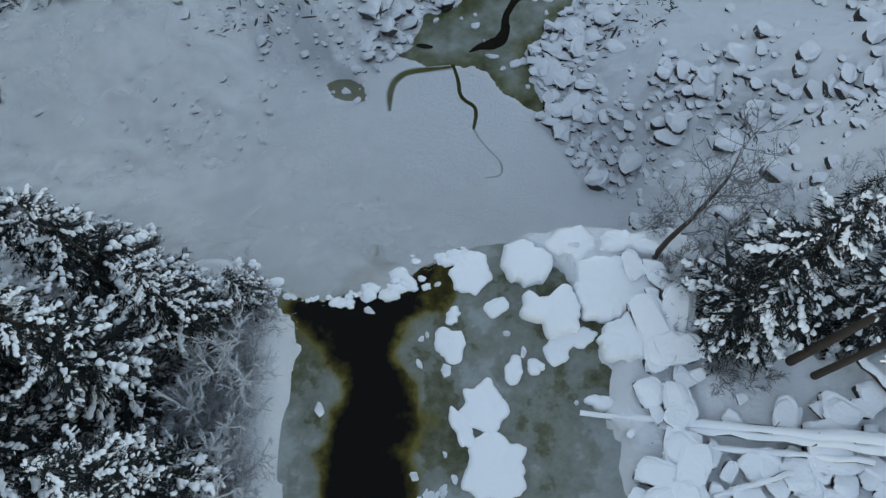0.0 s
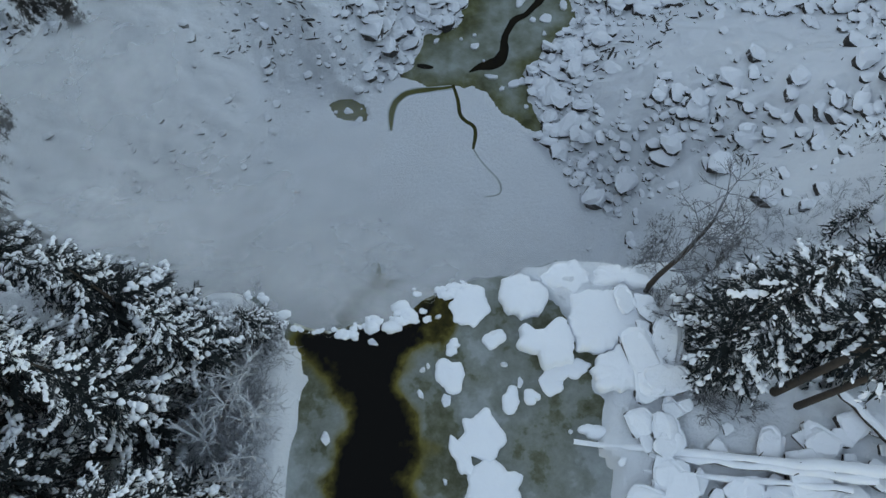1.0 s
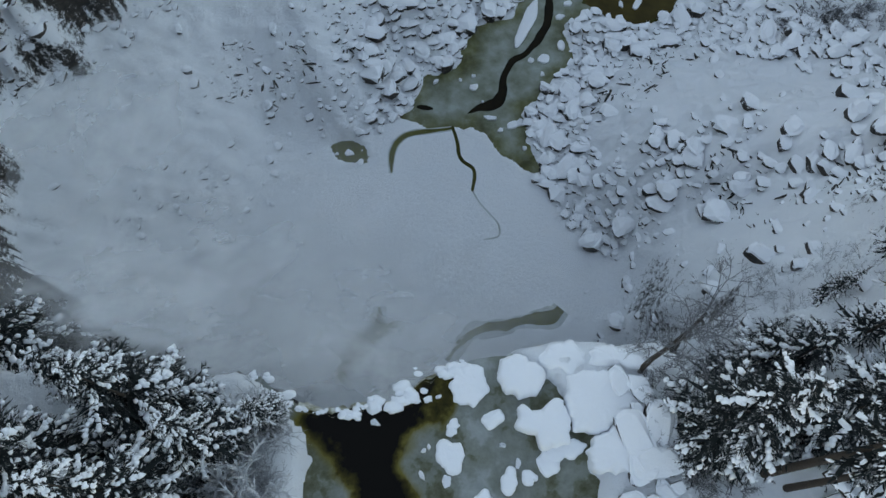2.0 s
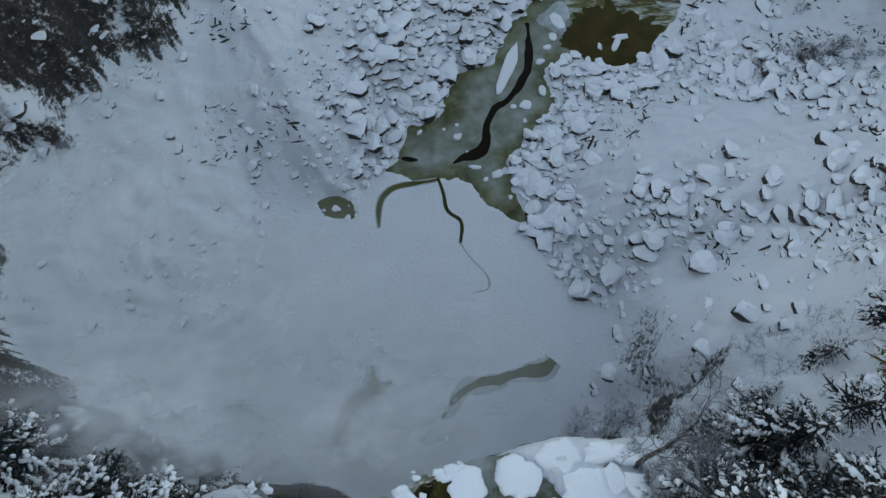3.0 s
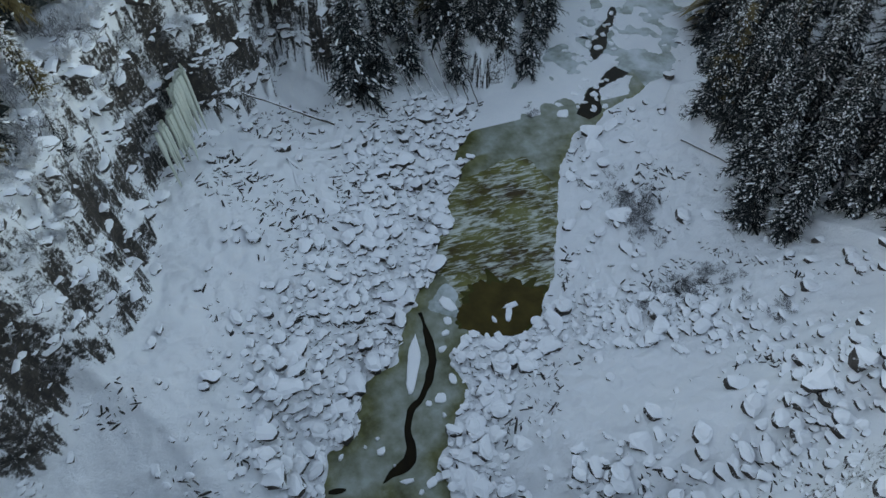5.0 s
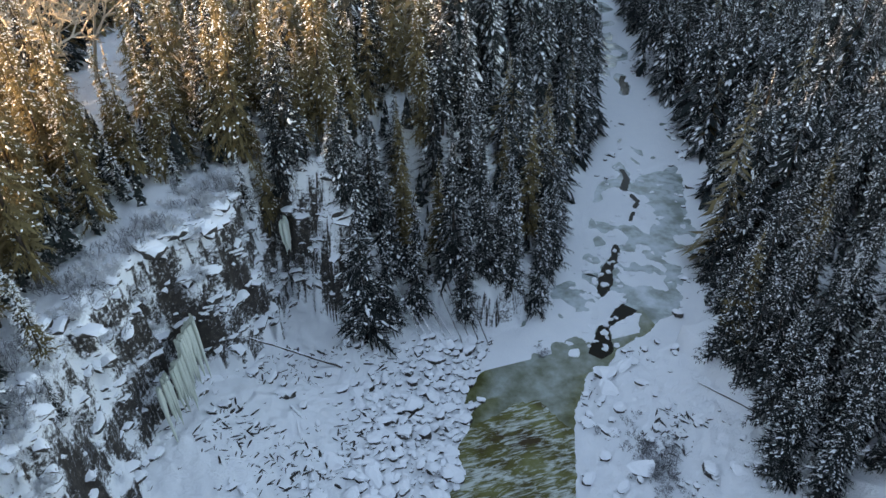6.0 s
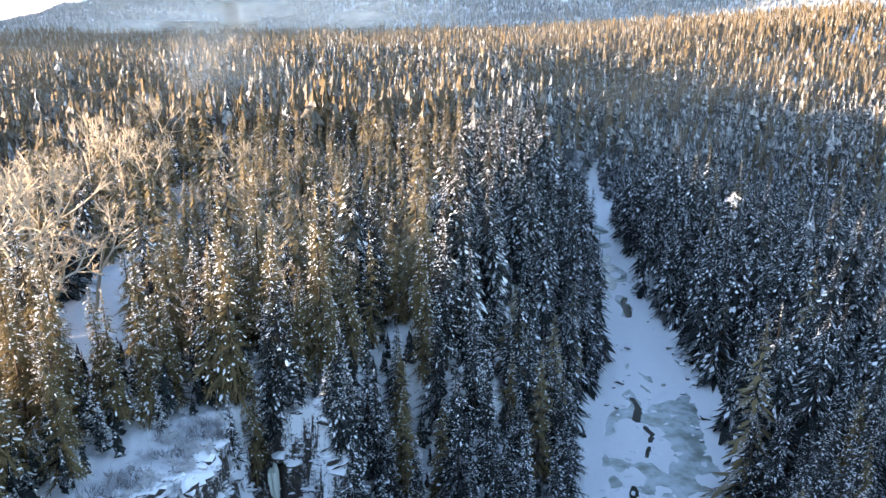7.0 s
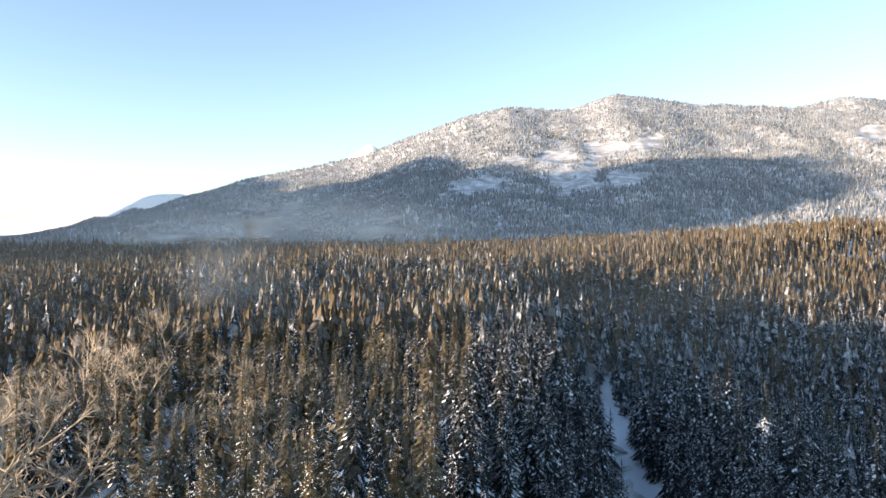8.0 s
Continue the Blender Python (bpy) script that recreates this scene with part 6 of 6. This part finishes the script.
def waterfall():
    nx, nz = 60, 40
    X, K = np.meshgrid(np.linspace(-11.2, -0.6, nx), np.linspace(0, 1, nz))
    out = 2.6 * np.sqrt(K) + 0.25 * vnoise(X, K * 30, 0.9, 95)
    Y = lip_y(X) - 0.1 + out
    Z = 42.77 - 42.9 * K ** 1.15
    v = np.stack([X.ravel(), Y.ravel(), Z.ravel()], 1)
    tagged(new("waterfall", tri_mesh("waterfall", v, grid_tris(nx, nz), fall_material(), smooth_faces=True)), "thin brown-white waterfall dropping into the misty pool", "waterfall", kind="structure")


waterfall()


def crust(seed, size):
    """A lump of frozen spray: rounded knobs of many sizes."""
    g = np.random.RandomState(seed)
    bm = bmesh.new()
    bmesh.ops.create_icosphere(bm, subdivisions=2, radius=1.0)
    bm.verts.ensure_lookup_table()
    d = np.array([v.co[:] for v in bm.verts])
    t = np.array([[v.index for v in f.verts] for f in bm.faces])
    bm.free()
    out = []
    for k in range(11):
        bumpy = 1 + 0.40 * vnoise(d[:, 0] + 7 * k, d[:, 1] + d[:, 2], 0.8, seed + k) + 0.2 * vnoise(d[:, 0] - d[:, 2], d[:, 1] + 5 * k, 0.35, seed + k)
        out.append((d * bumpy[:, None] * size * g.uniform(0.14, 0.42) * np.array([1.5, 1.1, 0.6]) + np.array([g.normal(0, 0.8), g.normal(0, 0.24), g.uniform(0, 0.12)]) * size, t))
    return out


for i, (x, s_) in enumerate(((-14.2, 0.8), (-12.6, 0.8), (-10.8, 0.4), (-7.4, 0.7), (-6.4, 0.5), (-4.4, 1.0), (-3.2, 1.25), (-2.4, 0.7), (0.3, 0.8), (1.0, 0.7), (-9.2, 0.35))):
    ob = new("spray_ice")
    for lump in crust(i + 1, s_):
        part("lump", tri_mesh("lump", *lump, M_SNOW, smooth_faces=True), ob)
    ob.matrix_basis = pose(x, float(lip_y(np.array([x]))[0]) - 0.05, 42.78)
    tagged(ob, "lump of white frozen spray on the lip of the fall", "ice", "frozen spray on the lip")


def icicles(x, y, z, length, count, turn, seed):
    """A curtain of pale icicles down a rock face."""
    g = np.random.RandomState(seed)
    ob = new("ice_curtain")
    tagged(ob, "curtain of pale greenish icicles on the dark cliff", "icicles")
    for k in range(count):
        bag = Bag()
        ln = length * g.uniform(0.5, 1.0)
        px, py = (k - count / 2) * 0.36 + g.uniform(-0.2, 0.2), g.uniform(-0.4, 0.8)
        zz = np.linspace(0, -ln, 6)
        tube(bag, np.stack([px + 0.05 * g.normal(size=6), py + 0.15 * np.abs(zz) / 3 + 0.05 * g.normal(size=6), zz], 1), np.array([0.30, 0.40, 0.38, 0.32, 0.22, 0.05]) * g.uniform(0.5, 1.6), 6)
        part("icicle", tri_mesh("icicle", *bag.arrays(), M_ICICLE, smooth_faces=True), ob)
    ob.matrix_basis = pose(x, y, z, 0, 0, turn)


M_ICICLE = bark_material("pale_ice", (0.42, 0.46, 0.36), (0.74, 0.78, 0.74))
icicles(-12.2, 139.5, 31, 15, 22, 247, 1)
icicles(-15.4, 131.0, 29, 14, 24, 247, 2)
icicles(8.6, 165.2, 34, 9, 12, 250, 3)


def mist_material(strength, soft=1.2):
    """Thin fog: mostly clear, whiter towards the middle of a drift."""
    m, nt, b = material("mist")
    c = nt.nodes.new("ShaderNodeTexCoord")
    ln = nt.nodes.new("ShaderNodeVectorMath")
    ln.operation = "LENGTH"
    nt.links.new(c.outputs["Object"], ln.inputs[0])
    fade = maths(nt, "POWER", maths(nt, "SUBTRACT", 1.0, ln.outputs["Value"], True), soft)
    cloud = ramp(nt, noise_node(nt, 2.6, 5, 0.55), [(0.30, (0.25,) * 3), (0.66, (1.0,) * 3)])
    thick = maths(nt, "MULTIPLY", maths(nt, "MULTIPLY", fade, cloud), strength, True)
    nt.nodes.remove(b)
    clear, white = nt.nodes.new("ShaderNodeBsdfTransparent"), node(nt, "ShaderNodeBsdfDiffuse", Color=(0.88, 0.88, 0.88, 1))
    ms = nt.nodes.new("ShaderNodeMixShader")
    for sock, v in zip(ms.inputs, (thick, clear.outputs[0], white.outputs[0])):
        nt.links.new(v, sock)
    nt.links.new(ms.outputs[0], nt.nodes["Material Output"].inputs["Surface"])
    return m


def mist_drift(x, y, z, rx, ry, tall, turn, seed, mat, label):
    """A drift of mist: one billowing skin."""
    n = 28
    g = np.linspace(-1, 1, n)
    X, Y = np.meshgrid(g, g)
    Z = (0.06 * vnoise(X, Y, 0.5, seed) + 0.03 * vnoise(X, Y, 0.21, seed + 1)) * tall
    ob = new("mist", tri_mesh("mist", np.stack([X.ravel(), Y.ravel(), Z.ravel()], 1), grid_tris(n, n), mat, smooth_faces=True))
    ob.matrix_basis = pose(x, y, z, 0, 0, turn) @ Matrix.Diagonal((rx, ry, max(rx, ry) * 0.5, 1))
    ob.visible_shadow = False
    tagged(ob, label, "mist", "mist over the pool", "stuff")


MIST = mist_material(0.62)
for i, (x, y, z, rx, ry, turn) in enumerate(((-13, 31, 8, 42, 24, 8), (-30, 38, 16, 36, 24, 30), (-7, 24, 25, 17, 11, 0), (-44, 56, 19, 30, 28, 40), (-23, 22, 35, 20, 10, 8), (-30, 25, 40, 16, 9, 5))):
    mist_drift(x, y, z, rx, ry, 1.0, turn, 40 + 3 * i, MIST, "grey drift of spray mist over the frozen pool")


# sheets added for steam and distance haze, turned along the sun to stay sky-lit
STEAM, HAZE = mist_material(0.22, 1.8), mist_material(0.55)
AIR = mist_material(0.06, 0.8)
rows = [(500, -170, 84, 44, 40, STEAM), (520, -182, 100, 38, 44, STEAM), (540, -150, 84, 60, 30, STEAM), (600, -180, 118, 50, 44, STEAM),
        (1700, -420, 190, 430, 130, HAZE), (1680, -150, 170, 330, 90, HAZE), (1720, -650, 150, 330, 70, HAZE),
        (430, 60, 60, 900, 70, AIR), (620, -40, 70, 1200, 75, AIR), (880, 0, 85, 1500, 80, AIR), (1200, 0, 100, 2000, 100, AIR)]
for i, (ahead, aside, z, rx, rz, mat) in enumerate(rows):
    p = EYE_XY + ahead * AHEAD + aside * ASIDE
    n = 24
    g_ = np.linspace(-1, 1, n)
    X, Z = np.meshgrid(g_, g_)
    Y = (0.05 * vnoise(X, Z, 0.5, 70 + i) + 0.02 * vnoise(X, Z, 0.2, 90 + i)) * rz / rx
    ob = new("steam", tri_mesh("steam", np.stack([X.ravel(), Y.ravel(), Z.ravel()], 1), grid_tris(n, n), mat, smooth_faces=True))
    ob.matrix_basis = pose(p[0], p[1], z, 0, 0, 5.7) @ Matrix.Diagonal((rx, rx, rz, 1))
    ob.visible_shadow = False
    tagged(ob, "faint drift of steam over the snowy woods" if mat is STEAM else "clear white sheet standing in for haze over the woods", "mist", "steam over the woods", "stuff")
